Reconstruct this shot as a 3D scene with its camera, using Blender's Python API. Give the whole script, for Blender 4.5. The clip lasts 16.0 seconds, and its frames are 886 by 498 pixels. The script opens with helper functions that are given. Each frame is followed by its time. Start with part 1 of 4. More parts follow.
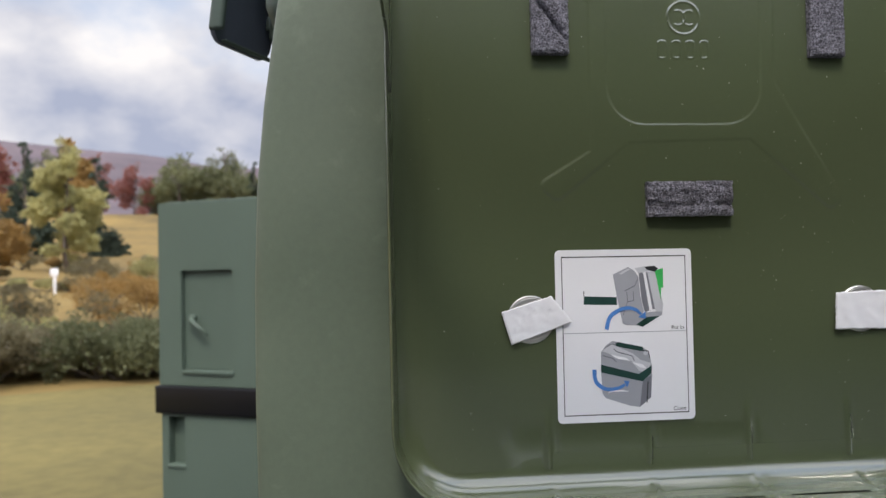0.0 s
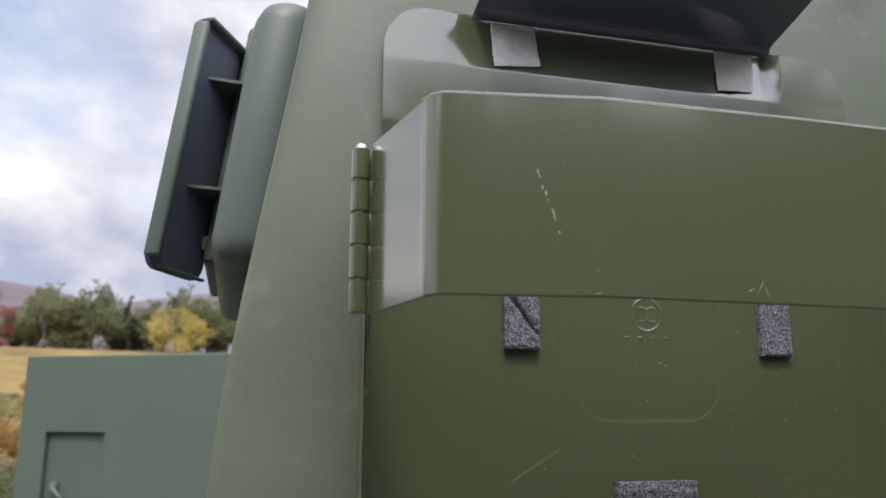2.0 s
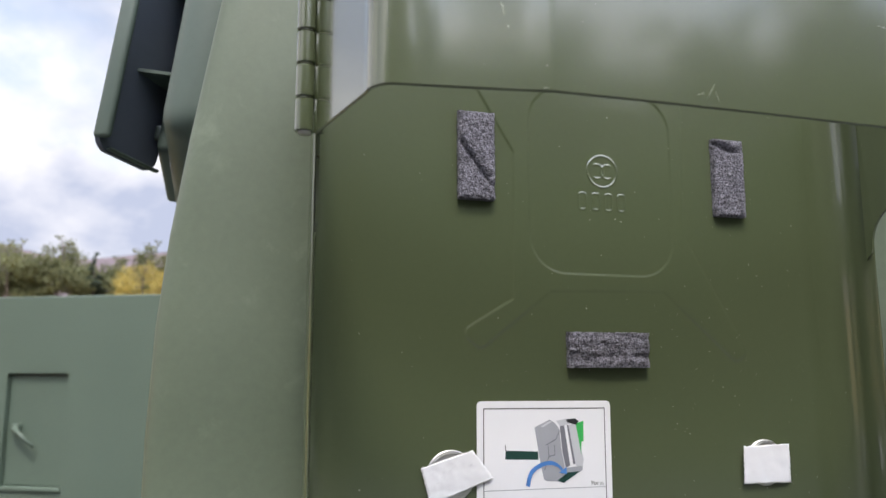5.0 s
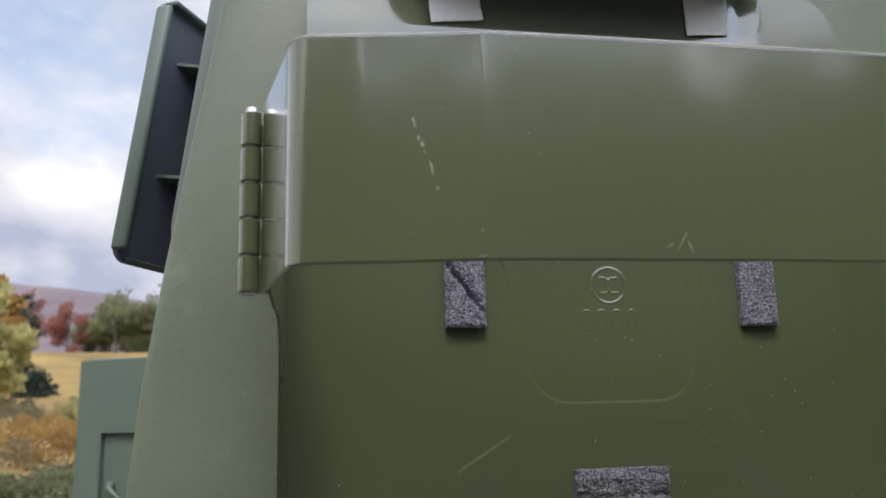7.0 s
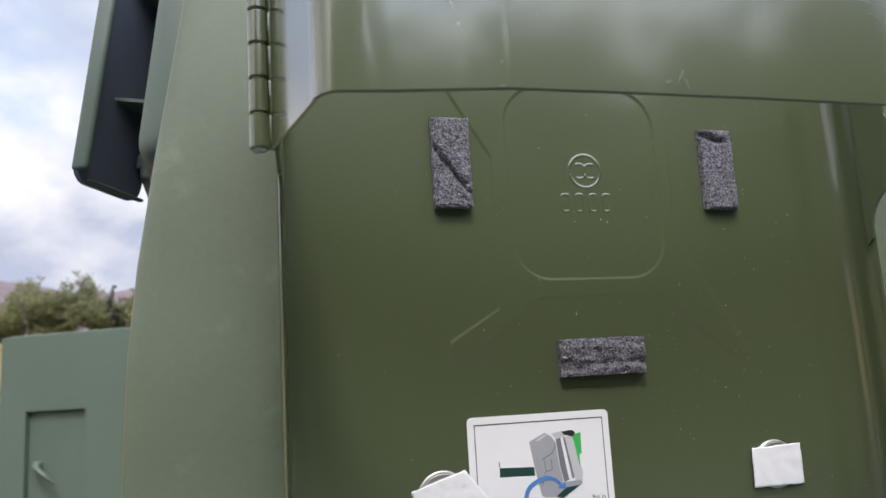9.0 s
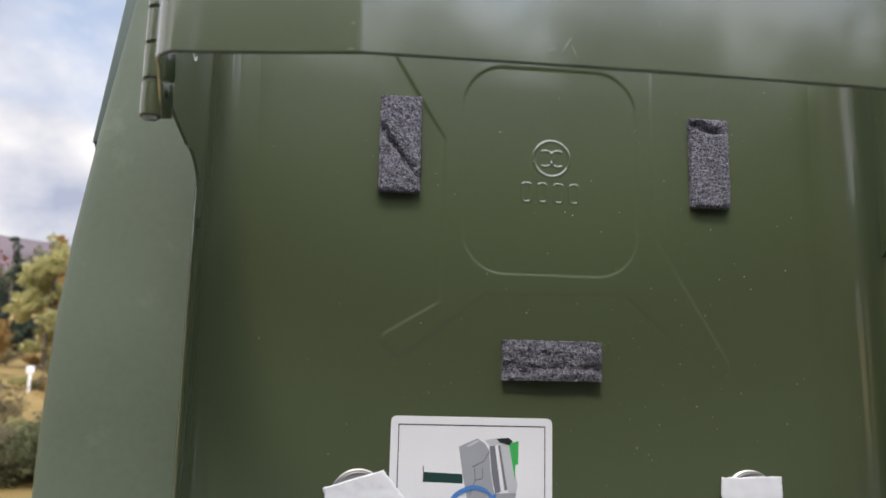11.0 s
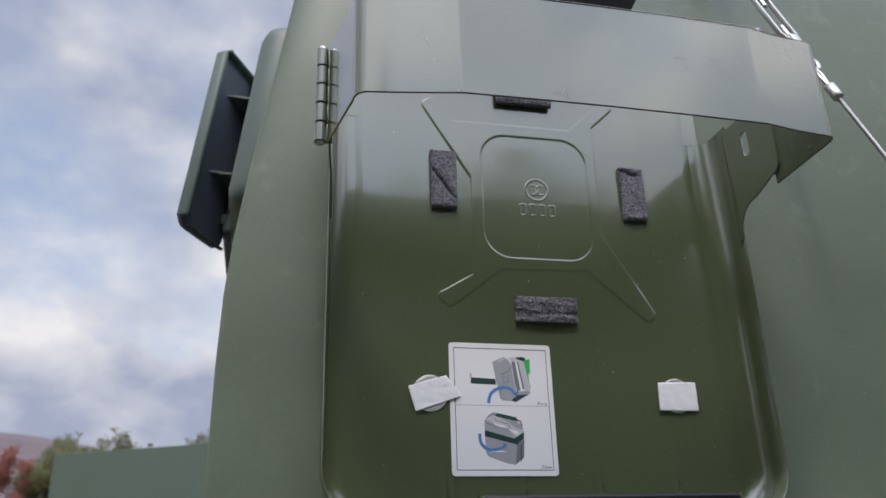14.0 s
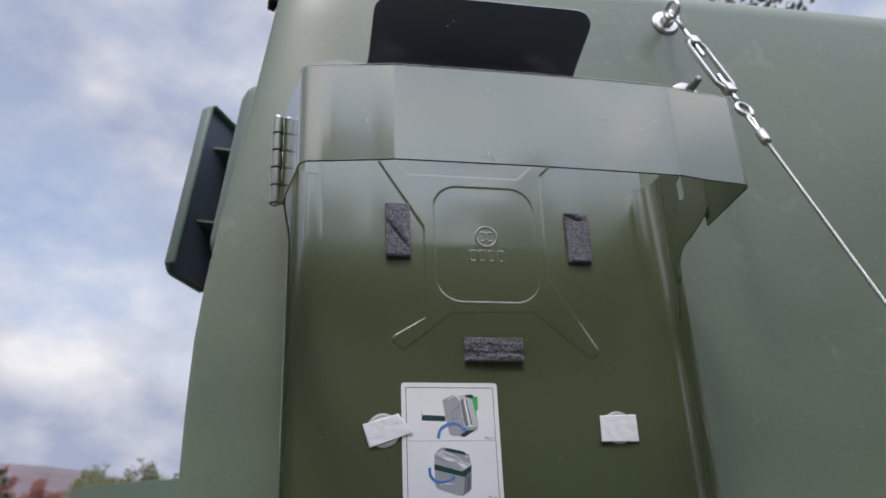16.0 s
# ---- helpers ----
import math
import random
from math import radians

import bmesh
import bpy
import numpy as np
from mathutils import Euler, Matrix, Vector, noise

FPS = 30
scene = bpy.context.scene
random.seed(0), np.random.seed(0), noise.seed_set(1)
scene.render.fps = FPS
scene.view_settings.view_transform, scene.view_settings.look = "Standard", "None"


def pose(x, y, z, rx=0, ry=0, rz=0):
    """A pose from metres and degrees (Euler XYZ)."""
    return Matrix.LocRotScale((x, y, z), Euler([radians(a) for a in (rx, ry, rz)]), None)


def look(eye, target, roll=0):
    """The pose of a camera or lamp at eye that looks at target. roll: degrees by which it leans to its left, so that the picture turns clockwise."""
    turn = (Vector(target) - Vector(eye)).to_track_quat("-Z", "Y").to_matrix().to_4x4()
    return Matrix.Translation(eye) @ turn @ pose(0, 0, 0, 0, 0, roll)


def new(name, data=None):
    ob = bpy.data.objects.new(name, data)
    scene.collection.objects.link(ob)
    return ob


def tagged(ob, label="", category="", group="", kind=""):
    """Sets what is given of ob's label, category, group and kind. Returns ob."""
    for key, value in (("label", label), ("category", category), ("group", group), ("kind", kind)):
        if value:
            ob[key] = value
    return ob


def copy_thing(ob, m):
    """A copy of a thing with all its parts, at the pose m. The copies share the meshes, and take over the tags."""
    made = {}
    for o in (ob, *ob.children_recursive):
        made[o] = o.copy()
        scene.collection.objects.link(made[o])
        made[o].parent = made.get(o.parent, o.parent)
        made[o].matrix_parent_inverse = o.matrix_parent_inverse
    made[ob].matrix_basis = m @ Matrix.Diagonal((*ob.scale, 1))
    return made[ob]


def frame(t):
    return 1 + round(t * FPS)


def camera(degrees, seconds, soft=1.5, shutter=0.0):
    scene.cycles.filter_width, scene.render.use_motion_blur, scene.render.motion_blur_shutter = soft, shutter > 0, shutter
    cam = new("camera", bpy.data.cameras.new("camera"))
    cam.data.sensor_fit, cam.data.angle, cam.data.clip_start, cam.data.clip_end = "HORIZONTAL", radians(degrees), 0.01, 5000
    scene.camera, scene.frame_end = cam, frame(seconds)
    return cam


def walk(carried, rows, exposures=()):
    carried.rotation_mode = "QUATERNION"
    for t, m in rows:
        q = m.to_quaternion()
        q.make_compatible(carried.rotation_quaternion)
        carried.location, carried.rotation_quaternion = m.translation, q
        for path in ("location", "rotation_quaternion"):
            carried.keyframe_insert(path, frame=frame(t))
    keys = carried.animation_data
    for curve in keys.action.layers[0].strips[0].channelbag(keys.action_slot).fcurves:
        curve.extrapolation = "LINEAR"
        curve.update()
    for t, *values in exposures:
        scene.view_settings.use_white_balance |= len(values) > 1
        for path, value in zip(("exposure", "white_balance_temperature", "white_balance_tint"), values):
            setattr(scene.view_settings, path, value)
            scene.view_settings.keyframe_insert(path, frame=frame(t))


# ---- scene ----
cam = camera(58.6, 16.0)
cam.data.dof.use_dof, cam.data.dof.focus_distance, cam.data.dof.aperture_fstop = True, 0.52, 13.0
PATH = [
    (0, (-0.201, -0.47, 1.526), (0.012, 1.517, 1.586), -1.3),
    (0.5, (-0.238, -0.461, 1.531), (0.084, 1.51, 1.64), -1.2),
    (1, (-0.242, -0.45, 1.567), (0.145, 1.499, 1.801), -0.8),
    (1.5, (-0.251, -0.452, 1.603), (0.193, 1.467, 1.949), -0.1),
    (2, (-0.25, -0.457, 1.616), (0.24, 1.436, 2.036), 0.2),
    (2.5, (-0.254, -0.476, 1.638), (0.272, 1.392, 2.121), 0.3),
    (3, (-0.251, -0.479, 1.645), (0.309, 1.367, 2.173), 0.1),
    (3.5, (-0.229, -0.485, 1.637), (0.4, 1.336, 2.174), -0.9),
    (4, (-0.235, -0.476, 1.597), (0.416, 1.35, 2.089), -1.1),
    (4.5, (-0.238, -0.453, 1.564), (0.404, 1.407, 1.923), -0.6),
    (4.7, (-0.239, -0.448, 1.553), (0.378, 1.428, 1.871), -0.3),
    (6.8, (-0.175, -0.423, 1.588), (0.173, 1.519, 1.914), -0.8),
    (7, (-0.173, -0.432, 1.613), (0.18, 1.496, 2.013), -1.6),
    (7.5, (-0.165, -0.435, 1.615), (0.297, 1.463, 2.045), -3.5),
    (8, (-0.18, -0.443, 1.593), (0.337, 1.438, 2.034), -4.1),
    (8.5, (-0.199, -0.43, 1.562), (0.352, 1.451, 1.959), -4.1),
    (8.7, (-0.213, -0.431, 1.558), (0.333, 1.459, 1.918), -3.8),
    (10.8, (-0.128, -0.423, 1.551), (0.184, 1.523, 1.888), 0.7),
    (11, (-0.108, -0.422, 1.553), (0.127, 1.534, 1.898), 1.2),
    (11.5, (-0.058, -0.434, 1.537), (0.067, 1.526, 1.912), 0.5),
    (12, (-0.047, -0.447, 1.532), (0.068, 1.505, 1.952), -0.7),
    (12.5, (-0.094, -0.478, 1.469), (0.016, 1.468, 1.919), -0.8),
    (13, (-0.162, -0.522, 1.367), (0.148, 1.366, 1.948), -2.3),
    (13.5, (-0.227, -0.579, 1.366), (0.19, 1.27, 2.003), -3.1),
    (14, (-0.227, -0.604, 1.37), (0.199, 1.202, 2.116), -1.8),
    (14.5, (-0.159, -0.617, 1.379), (0.246, 1.178, 2.162), -1.2),
    (15, (-0.131, -0.653, 1.38), (0.216, 1.152, 2.169), -1.2),
    (15.5, (-0.136, -0.675, 1.372), (0.211, 1.126, 2.17), -2.1),
    (16, (-0.179, -0.673, 1.367), (0.193, 1.121, 2.168), -2.7),
]
EXPOSURES = [(0.0, 0.42, 6950), (1.0, 0.58, 7000), (1.5, 0.60, 6950), (2.5, 0.54, 6950), (3.0, 0.57, 6850), (3.5, 0.57, 6800), (4.0, 0.84, 6900), (4.5, 0.85, 7000), (4.7, 0.85, 7000), (7.0, 0.56, 6900), (7.5, 0.76, 6850), (8.0, 0.99, 6900), (8.5, 0.85, 7000), (11.0, 0.54, 7020), (11.5, 0.33, 6970), (12.0, 0.55, 6970), (12.5, 0.38, 7020), (13.1, 0.28, 6820), (14.2, 0.14, 6720), (15.0, -0.01, 6670), (15.5, 0.09, 6670), (16.0, 0.24, 6670)]
walk(cam, [(t, look(eye, target, roll)) for t, eye, target, roll in PATH], exposures=[(t, e, k, 10.0) for t, e, k in EXPOSURES])

# ---- light ----
world = bpy.data.worlds.new("sky")
scene.world = world
world.use_nodes = True
wt = world.node_tree
wt.nodes.clear()
w_out = wt.nodes.new("ShaderNodeOutputWorld")
w_bg = wt.nodes.new("ShaderNodeBackground")
w_sky = wt.nodes.new("ShaderNodeTexSky")
w_sky.sky_type = "NISHITA"
w_sky.sun_disc = False
w_sky.sun_elevation = radians(54)
w_sky.sun_rotation = radians(193)
w_sky.air_density, w_sky.dust_density, w_sky.ozone_density = 1.0, 0.6, 1.5
w_co = wt.nodes.new("ShaderNodeTexCoord")
w_map = wt.nodes.new("ShaderNodeMapping")
w_map.inputs["Scale"].default_value = (1.0, 1.0, 1.6)
w_map.inputs["Location"].default_value = (2.7, 1.3, 0.4)
w_n = wt.nodes.new("ShaderNodeTexNoise")
w_n.inputs["Scale"].default_value, w_n.inputs["Detail"].default_value, w_n.inputs["Roughness"].default_value = 3.0, 9.0, 0.58
w_ramp = wt.nodes.new("ShaderNodeValToRGB")
w_ramp.color_ramp.elements[0].position, w_ramp.color_ramp.elements[1].position = 0.30, 0.52
w_n2 = wt.nodes.new("ShaderNodeTexNoise")
w_n2.inputs["Scale"].default_value, w_n2.inputs["Detail"].default_value = 4.6, 8.0
w_cl = wt.nodes.new("ShaderNodeValToRGB")
w_cl.color_ramp.elements[0].position, w_cl.color_ramp.elements[0].color = 0.36, (2.1, 2.4, 3.3, 1)
w_cl.color_ramp.elements[1].position, w_cl.color_ramp.elements[1].color = 0.60, (4.9, 4.92, 5.2, 1)
w_mix = wt.nodes.new("ShaderNodeMix")
w_mix.data_type = "RGBA"
wt.links.new(w_co.outputs["Generated"], w_map.inputs["Vector"])
wt.links.new(w_map.outputs[0], w_n.inputs["Vector"])
wt.links.new(w_map.outputs[0], w_n2.inputs["Vector"])
w_sep = wt.nodes.new("ShaderNodeSeparateXYZ")
w_low = wt.nodes.new("ShaderNodeMath")
w_low.operation = "MULTIPLY_ADD"
w_low.inputs[1].default_value = -0.20
w_sum = wt.nodes.new("ShaderNodeMath")
w_sum.operation = "ADD"
wt.links.new(w_co.outputs["Generated"], w_sep.inputs[0])
wt.links.new(w_sep.outputs["Z"], w_low.inputs[0])
w_low.inputs[2].default_value = 0.10
wt.links.new(w_n.outputs["Fac"], w_sum.inputs[0])
wt.links.new(w_low.outputs[0], w_sum.inputs[1])
wt.links.new(w_sum.outputs[0], w_ramp.inputs[0])
wt.links.new(w_n2.outputs["Fac"], w_cl.inputs[0])
wt.links.new(w_ramp.outputs[0], w_mix.inputs["Factor"])
w_thin = wt.nodes.new("ShaderNodeMix")
w_thin.data_type = "RGBA"
w_thin.inputs["Factor"].default_value = 0.55
w_thin.inputs["B"].default_value = (3.0, 3.4, 4.4, 1)
wt.links.new(w_sky.outputs[0], w_thin.inputs["A"])
wt.links.new(w_thin.outputs["Result"], w_mix.inputs["A"])
w_dot = wt.nodes.new("ShaderNodeVectorMath")
w_dot.operation = "DOT_PRODUCT"
w_dot.inputs[1].default_value = Vector((0.3, -3.0, 4.6)).normalized()
w_veil = wt.nodes.new("ShaderNodeMapRange")
w_veil.interpolation_type = "SMOOTHSTEP"
w_veil.inputs["From Min"].default_value, w_veil.inputs["From Max"].default_value = 0.35, 1.0
w_veil.inputs["To Min"].default_value, w_veil.inputs["To Max"].default_value = 1.0, 3.7
w_glow = wt.nodes.new("ShaderNodeVectorMath")
w_glow.operation = "SCALE"
wt.links.new(w_co.outputs["Generated"], w_dot.inputs[0])
wt.links.new(w_dot.outputs["Value"], w_veil.inputs["Value"])
wt.links.new(w_mix.outputs["Result"], w_glow.inputs[0])
wt.links.new(w_veil.outputs[0], w_glow.inputs["Scale"])
wt.links.new(w_cl.outputs[0], w_mix.inputs["B"])
wt.links.new(w_glow.outputs[0], w_bg.inputs["Color"])
w_bg.inputs["Strength"].default_value = 0.15
wt.links.new(w_bg.outputs[0], w_out.inputs[0])

sun = new("sun", bpy.data.lights.new("sun", "SUN"))
sun.data.energy, sun.data.angle, sun.data.color = 1.45, radians(10), (1.0, 0.95, 0.88)
sun.matrix_world = look((-0.7, -3.0, 6.6), (0.0, 0.0, 1.5))

# ---- materials ----
def material(name, base, rough=0.5, metal=0.0, vary=0.12, grain=60.0, blotch=4.0, bump=0.0, bump_scale=200.0, coat=0.0, spots=0.0, spot_scale=40.0, tint=None, rough_vary=0.08, transmission=0.0, per_object=0.0, bump_depth=0.001, coat_rough=0.08, coat_ior=1.5, specular=0.5, smudge=0.0, smudge_scale=30.0, pores=0.0, pore_scale=750.0):
    m = bpy.data.materials.new(name)
    m.use_nodes = True
    nt = m.node_tree
    bs = nt.nodes["Principled BSDF"]
    bs.inputs["Metallic"].default_value = metal
    co = nt.nodes.new("ShaderNodeTexCoord")
    def noise_node(scale, detail=4.0, rough_=0.55):
        n = nt.nodes.new("ShaderNodeTexNoise")
        n.inputs["Scale"].default_value, n.inputs["Detail"].default_value, n.inputs["Roughness"].default_value = scale, detail, rough_
        nt.links.new(co.outputs["Object"], n.inputs["Vector"])
        return n
    fine, wide = noise_node(grain), noise_node(blotch, 3.0)
    add = nt.nodes.new("ShaderNodeMath")
    add.operation = "MULTIPLY_ADD"
    add.inputs[1].default_value = 0.45
    nt.links.new(fine.outputs["Fac"], add.inputs[0])
    nt.links.new(wide.outputs["Fac"], add.inputs[2])
    ramp = nt.nodes.new("ShaderNodeValToRGB")
    lo = tuple(c * (1 - vary) for c in base)
    hi = tuple(min(1, c * (1 + vary)) for c in (tint or base))
    ramp.color_ramp.elements[0].position, ramp.color_ramp.elements[0].color = 0.30, (*lo, 1)
    ramp.color_ramp.elements[1].position, ramp.color_ramp.elements[1].color = 1.0, (*hi, 1)
    nt.links.new(add.outputs[0], ramp.inputs[0])
    colour = ramp.outputs[0]
    if spots > 0:
        sp = noise_node(spot_scale, 2.0, 0.4)
        sr = nt.nodes.new("ShaderNodeValToRGB")
        sr.color_ramp.elements[0].position, sr.color_ramp.elements[1].position = 0.78, 0.81
        nt.links.new(sp.outputs["Fac"], sr.inputs[0])
        ml = nt.nodes.new("ShaderNodeMath")
        ml.operation = "MULTIPLY"
        ml.inputs[1].default_value = spots
        nt.links.new(sr.outputs[0], ml.inputs[0])
        mx = nt.nodes.new("ShaderNodeMix")
        mx.data_type = "RGBA"
        mx.inputs["B"].default_value = (0.55, 0.57, 0.5, 1)
        nt.links.new(ml.outputs[0], mx.inputs["Factor"])
        nt.links.new(colour, mx.inputs["A"])
        colour = mx.outputs["Result"]
    if smudge > 0:
        sm = noise_node(smudge_scale, 5.0, 0.6)
        sm.inputs["Distortion"].default_value = 0.6
        pale = nt.nodes.new("ShaderNodeMapRange")
        pale.inputs["From Min"].default_value, pale.inputs["From Max"].default_value = 0.60, 0.78
        pale.inputs["To Max"].default_value = smudge
        nt.links.new(sm.outputs["Fac"], pale.inputs["Value"])
        rub = nt.nodes.new("ShaderNodeMix")
        rub.data_type = "RGBA"
        rub.inputs["B"].default_value = tuple(min(1.0, 1.9 * c + 0.04) for c in base) + (1,)
        nt.links.new(pale.outputs[0], rub.inputs["Factor"])
        nt.links.new(colour, rub.inputs["A"])
        colour = rub.outputs["Result"]
    if pores > 0:
        pit = noise_node(pore_scale, 2.0, 0.5)
        deep = nt.nodes.new("ShaderNodeMapRange")
        deep.inputs["From Min"].default_value, deep.inputs["From Max"].default_value = 0.36, 0.60
        deep.inputs["To Min"].default_value, deep.inputs["To Max"].default_value = 1 - pores, 1 + 0.6 * pores
        nt.links.new(pit.outputs["Fac"], deep.inputs["Value"])
        cell = nt.nodes.new("ShaderNodeVectorMath")
        cell.operation = "SCALE"
        nt.links.new(colour, cell.inputs[0])
        nt.links.new(deep.outputs[0], cell.inputs["Scale"])
        colour = cell.outputs[0]
    if per_object > 0:
        oi = nt.nodes.new("ShaderNodeObjectInfo")
        hs = nt.nodes.new("ShaderNodeHueSaturation")
        mr = nt.nodes.new("ShaderNodeMapRange")
        mr.inputs["To Min"].default_value, mr.inputs["To Max"].default_value = 1 - per_object, 1 + per_object
        nt.links.new(oi.outputs["Random"], mr.inputs["Value"])
        nt.links.new(mr.outputs[0], hs.inputs["Value"])
        nt.links.new(colour, hs.inputs["Color"])
        colour = hs.outputs[0]
    nt.links.new(colour, bs.inputs["Base Color"])
    bs.inputs["Roughness"].default_value = rough
    rr = nt.nodes.new("ShaderNodeMapRange")
    rr.inputs["To Min"].default_value, rr.inputs["To Max"].default_value = max(0.02, rough - rough_vary), min(1.0, rough + rough_vary)
    rr.inputs["From Min"].default_value, rr.inputs["From Max"].default_value = 0.3, 0.7
    nt.links.new(wide.outputs["Fac"], rr.inputs["Value"])
    if rough_vary > 0:
        nt.links.new(rr.outputs[0], bs.inputs["Roughness"])
    bs.inputs["Specular IOR Level"].default_value = specular
    if coat > 0:
        bs.inputs["Coat IOR"].default_value = coat_ior
        bs.inputs["Coat Weight"].default_value, bs.inputs["Coat Roughness"].default_value = coat, coat_rough
    if transmission > 0:
        bs.inputs["Transmission Weight"].default_value = transmission
    if bump > 0:
        bn = noise_node(bump_scale, 3.0)
        bp = nt.nodes.new("ShaderNodeBump")
        bp.inputs["Strength"].default_value, bp.inputs["Distance"].default_value = bump, bump_depth
        nt.links.new(bn.outputs["Fac"], bp.inputs["Height"])
        nt.links.new(bp.outputs[0], bs.inputs["Normal"])
    return m


OLIVE = material("olive_gloss_paint", (0.075, 0.094, 0.048), rough=0.24, vary=0.06, grain=300, blotch=6, bump=0.035, bump_scale=300, coat=1.0, coat_rough=0.09, spots=0.35, spot_scale=420, rough_vary=0.0, coat_ior=1.68, specular=0.6)
# flap only, bluer and paler than the olive of the sheet below
FLAPBLUE = material("blue_grey_gloss", (0.115, 0.126, 0.166), rough=0.13, vary=0.08, grain=200, blotch=8, rough_vary=0.0, coat=0.6, coat_rough=0.10)
SHELL = material("matt_green_moulding", (0.106, 0.134, 0.092), rough=0.48, vary=0.18, grain=220, blotch=9, bump=0.05, bump_scale=600, coat=0.16, coat_rough=0.24, spots=0.25, spot_scale=160, smudge=0.38, smudge_scale=26)
DARKGREEN = material("dark_green_plastic", (0.096, 0.130, 0.112), rough=0.5, vary=0.1, grain=150, bump=0.1, bump_scale=400)
CABINET = material("green_cabinet_paint", (0.092, 0.128, 0.098), rough=0.5, vary=0.08, grain=80, blotch=3)
# inner panel of the cowl, bluer than its green parts
COWL = material("blue_grey_panel", (0.108, 0.125, 0.165), rough=0.5, vary=0.12, grain=120)
BLACK = material("black_rubber", (0.005, 0.005, 0.006), rough=0.35, vary=0.2, grain=200, bump=0.08, specular=0.3)
FOAM = material("grey_foam", (0.19, 0.185, 0.217), rough=0.95, vary=0.75, grain=1400, blotch=300, bump=1.0, bump_scale=1100, bump_depth=0.004, pores=0.6)
PAPER = material("white_label", (0.78, 0.78, 0.80), rough=0.35, vary=0.03, grain=50)
TAPE = material("white_tape", (0.84, 0.83, 0.80), rough=0.6, vary=0.10, grain=60, blotch=25, bump=0.5, bump_scale=90)
STEEL = material("stainless_steel", (0.61, 0.60, 0.575), rough=0.42, metal=1.0, vary=0.1, grain=250, rough_vary=0.1)
WIRE = material("galvanised_wire", (0.40, 0.40, 0.39), rough=0.5, metal=1.0, vary=0.2, grain=300)
CORE_SHADE = material("groove_shade_core", (0.03, 0.03, 0.03), rough=0.6, vary=0.2)
INK = material("black_ink", (0.02, 0.022, 0.025), rough=0.4, vary=0.1)
GREY = material("grey_ink", (0.33, 0.34, 0.37), rough=0.4, vary=0.1)
LIGHTGREY = material("light_grey_ink", (0.52, 0.53, 0.56), rough=0.4, vary=0.1)
DIMGREY = material("dim_grey_ink", (0.17, 0.175, 0.20), rough=0.4, vary=0.1)
BLUE = material("blue_ink", (0.07, 0.21, 0.52), rough=0.4, vary=0.1)
GREENINK = material("bright_green_ink", (0.04, 0.42, 0.10), rough=0.4, vary=0.1)
DEEPGREEN = material("dark_green_ink", (0.012, 0.048, 0.040), rough=0.4, vary=0.1)
EDGE_GLINT = material("sky_edge_glint", (0.50, 0.50, 0.44), rough=0.4, vary=0.3, grain=400, blotch=60)
DUST = material("pale_dust", (0.50, 0.51, 0.46), rough=0.8, vary=0.2)
SCRATCH = material("bare_scratch", (0.28, 0.31, 0.22), rough=0.6, vary=0.1)
GRASS = material("mown_grass", (0.080, 0.077, 0.024), rough=0.9, vary=0.5, grain=6, blotch=0.35, tint=(0.150, 0.122, 0.040))
MEADOW = material("autumn_meadow", (0.112, 0.076, 0.024), rough=0.95, vary=0.5, grain=1.2, blotch=0.10, tint=(0.205, 0.138, 0.042))
# added for unseen ground near and behind, dark to cut bounce and reflections
UNSEEN_GRAVEL = material("unseen_dark_gravel", (0.050, 0.050, 0.052), rough=0.9, vary=0.5, grain=40, blotch=2.0, bump=0.6, bump_scale=60, bump_depth=0.01)
# wooded hills, with distance haze put into the pale mauve colour
HILL = material("far_hill_woods_hazed", (0.085, 0.074, 0.094), rough=1.0, vary=0.35, grain=0.16, blotch=0.02, tint=(0.125, 0.092, 0.100))


# ---- building helpers ----
def part(name, bm, mat, parent=None, label="", smooth=True, tol=None):
    me = bpy.data.meshes.new(name)
    bmesh.ops.recalc_face_normals(bm, faces=bm.faces)
    bm.to_mesh(me)
    bm.free()
    me.materials.append(mat)
    if smooth:
        me.polygons.foreach_set("use_smooth", [True] * len(me.polygons))
        if tol:
            me.set_sharp_from_angle(angle=radians(tol))
    ob = new(name, me)
    if parent is not None:
        ob.parent = parent
        ob.matrix_parent_inverse = parent.matrix_world.inverted()
    if label:
        ob["label"] = label
    return ob


def empty(name, x=0, y=0, z=0):
    ob = new(name)
    ob.location = (x, y, z)
    ob.matrix_world = pose(x, y, z)
    return ob


def box(bm, x0, x1, y0, y1, z0, z1, bevel=0.0, segments=2):
    v = [bm.verts.new((x, y, z)) for x in (x0, x1) for y in (y0, y1) for z in (z0, z1)]
    fs = [bm.faces.new([v[i] for i in f]) for f in ((0, 1, 3, 2), (4, 6, 7, 5), (0, 4, 5, 1), (2, 3, 7, 6), (0, 2, 6, 4), (1, 5, 7, 3))]
    if bevel > 0:
        es = list({e for f in fs for e in f.edges})
        bmesh.ops.bevel(bm, geom=es, offset=bevel, segments=segments, affect="EDGES", profile=0.5)
    return v


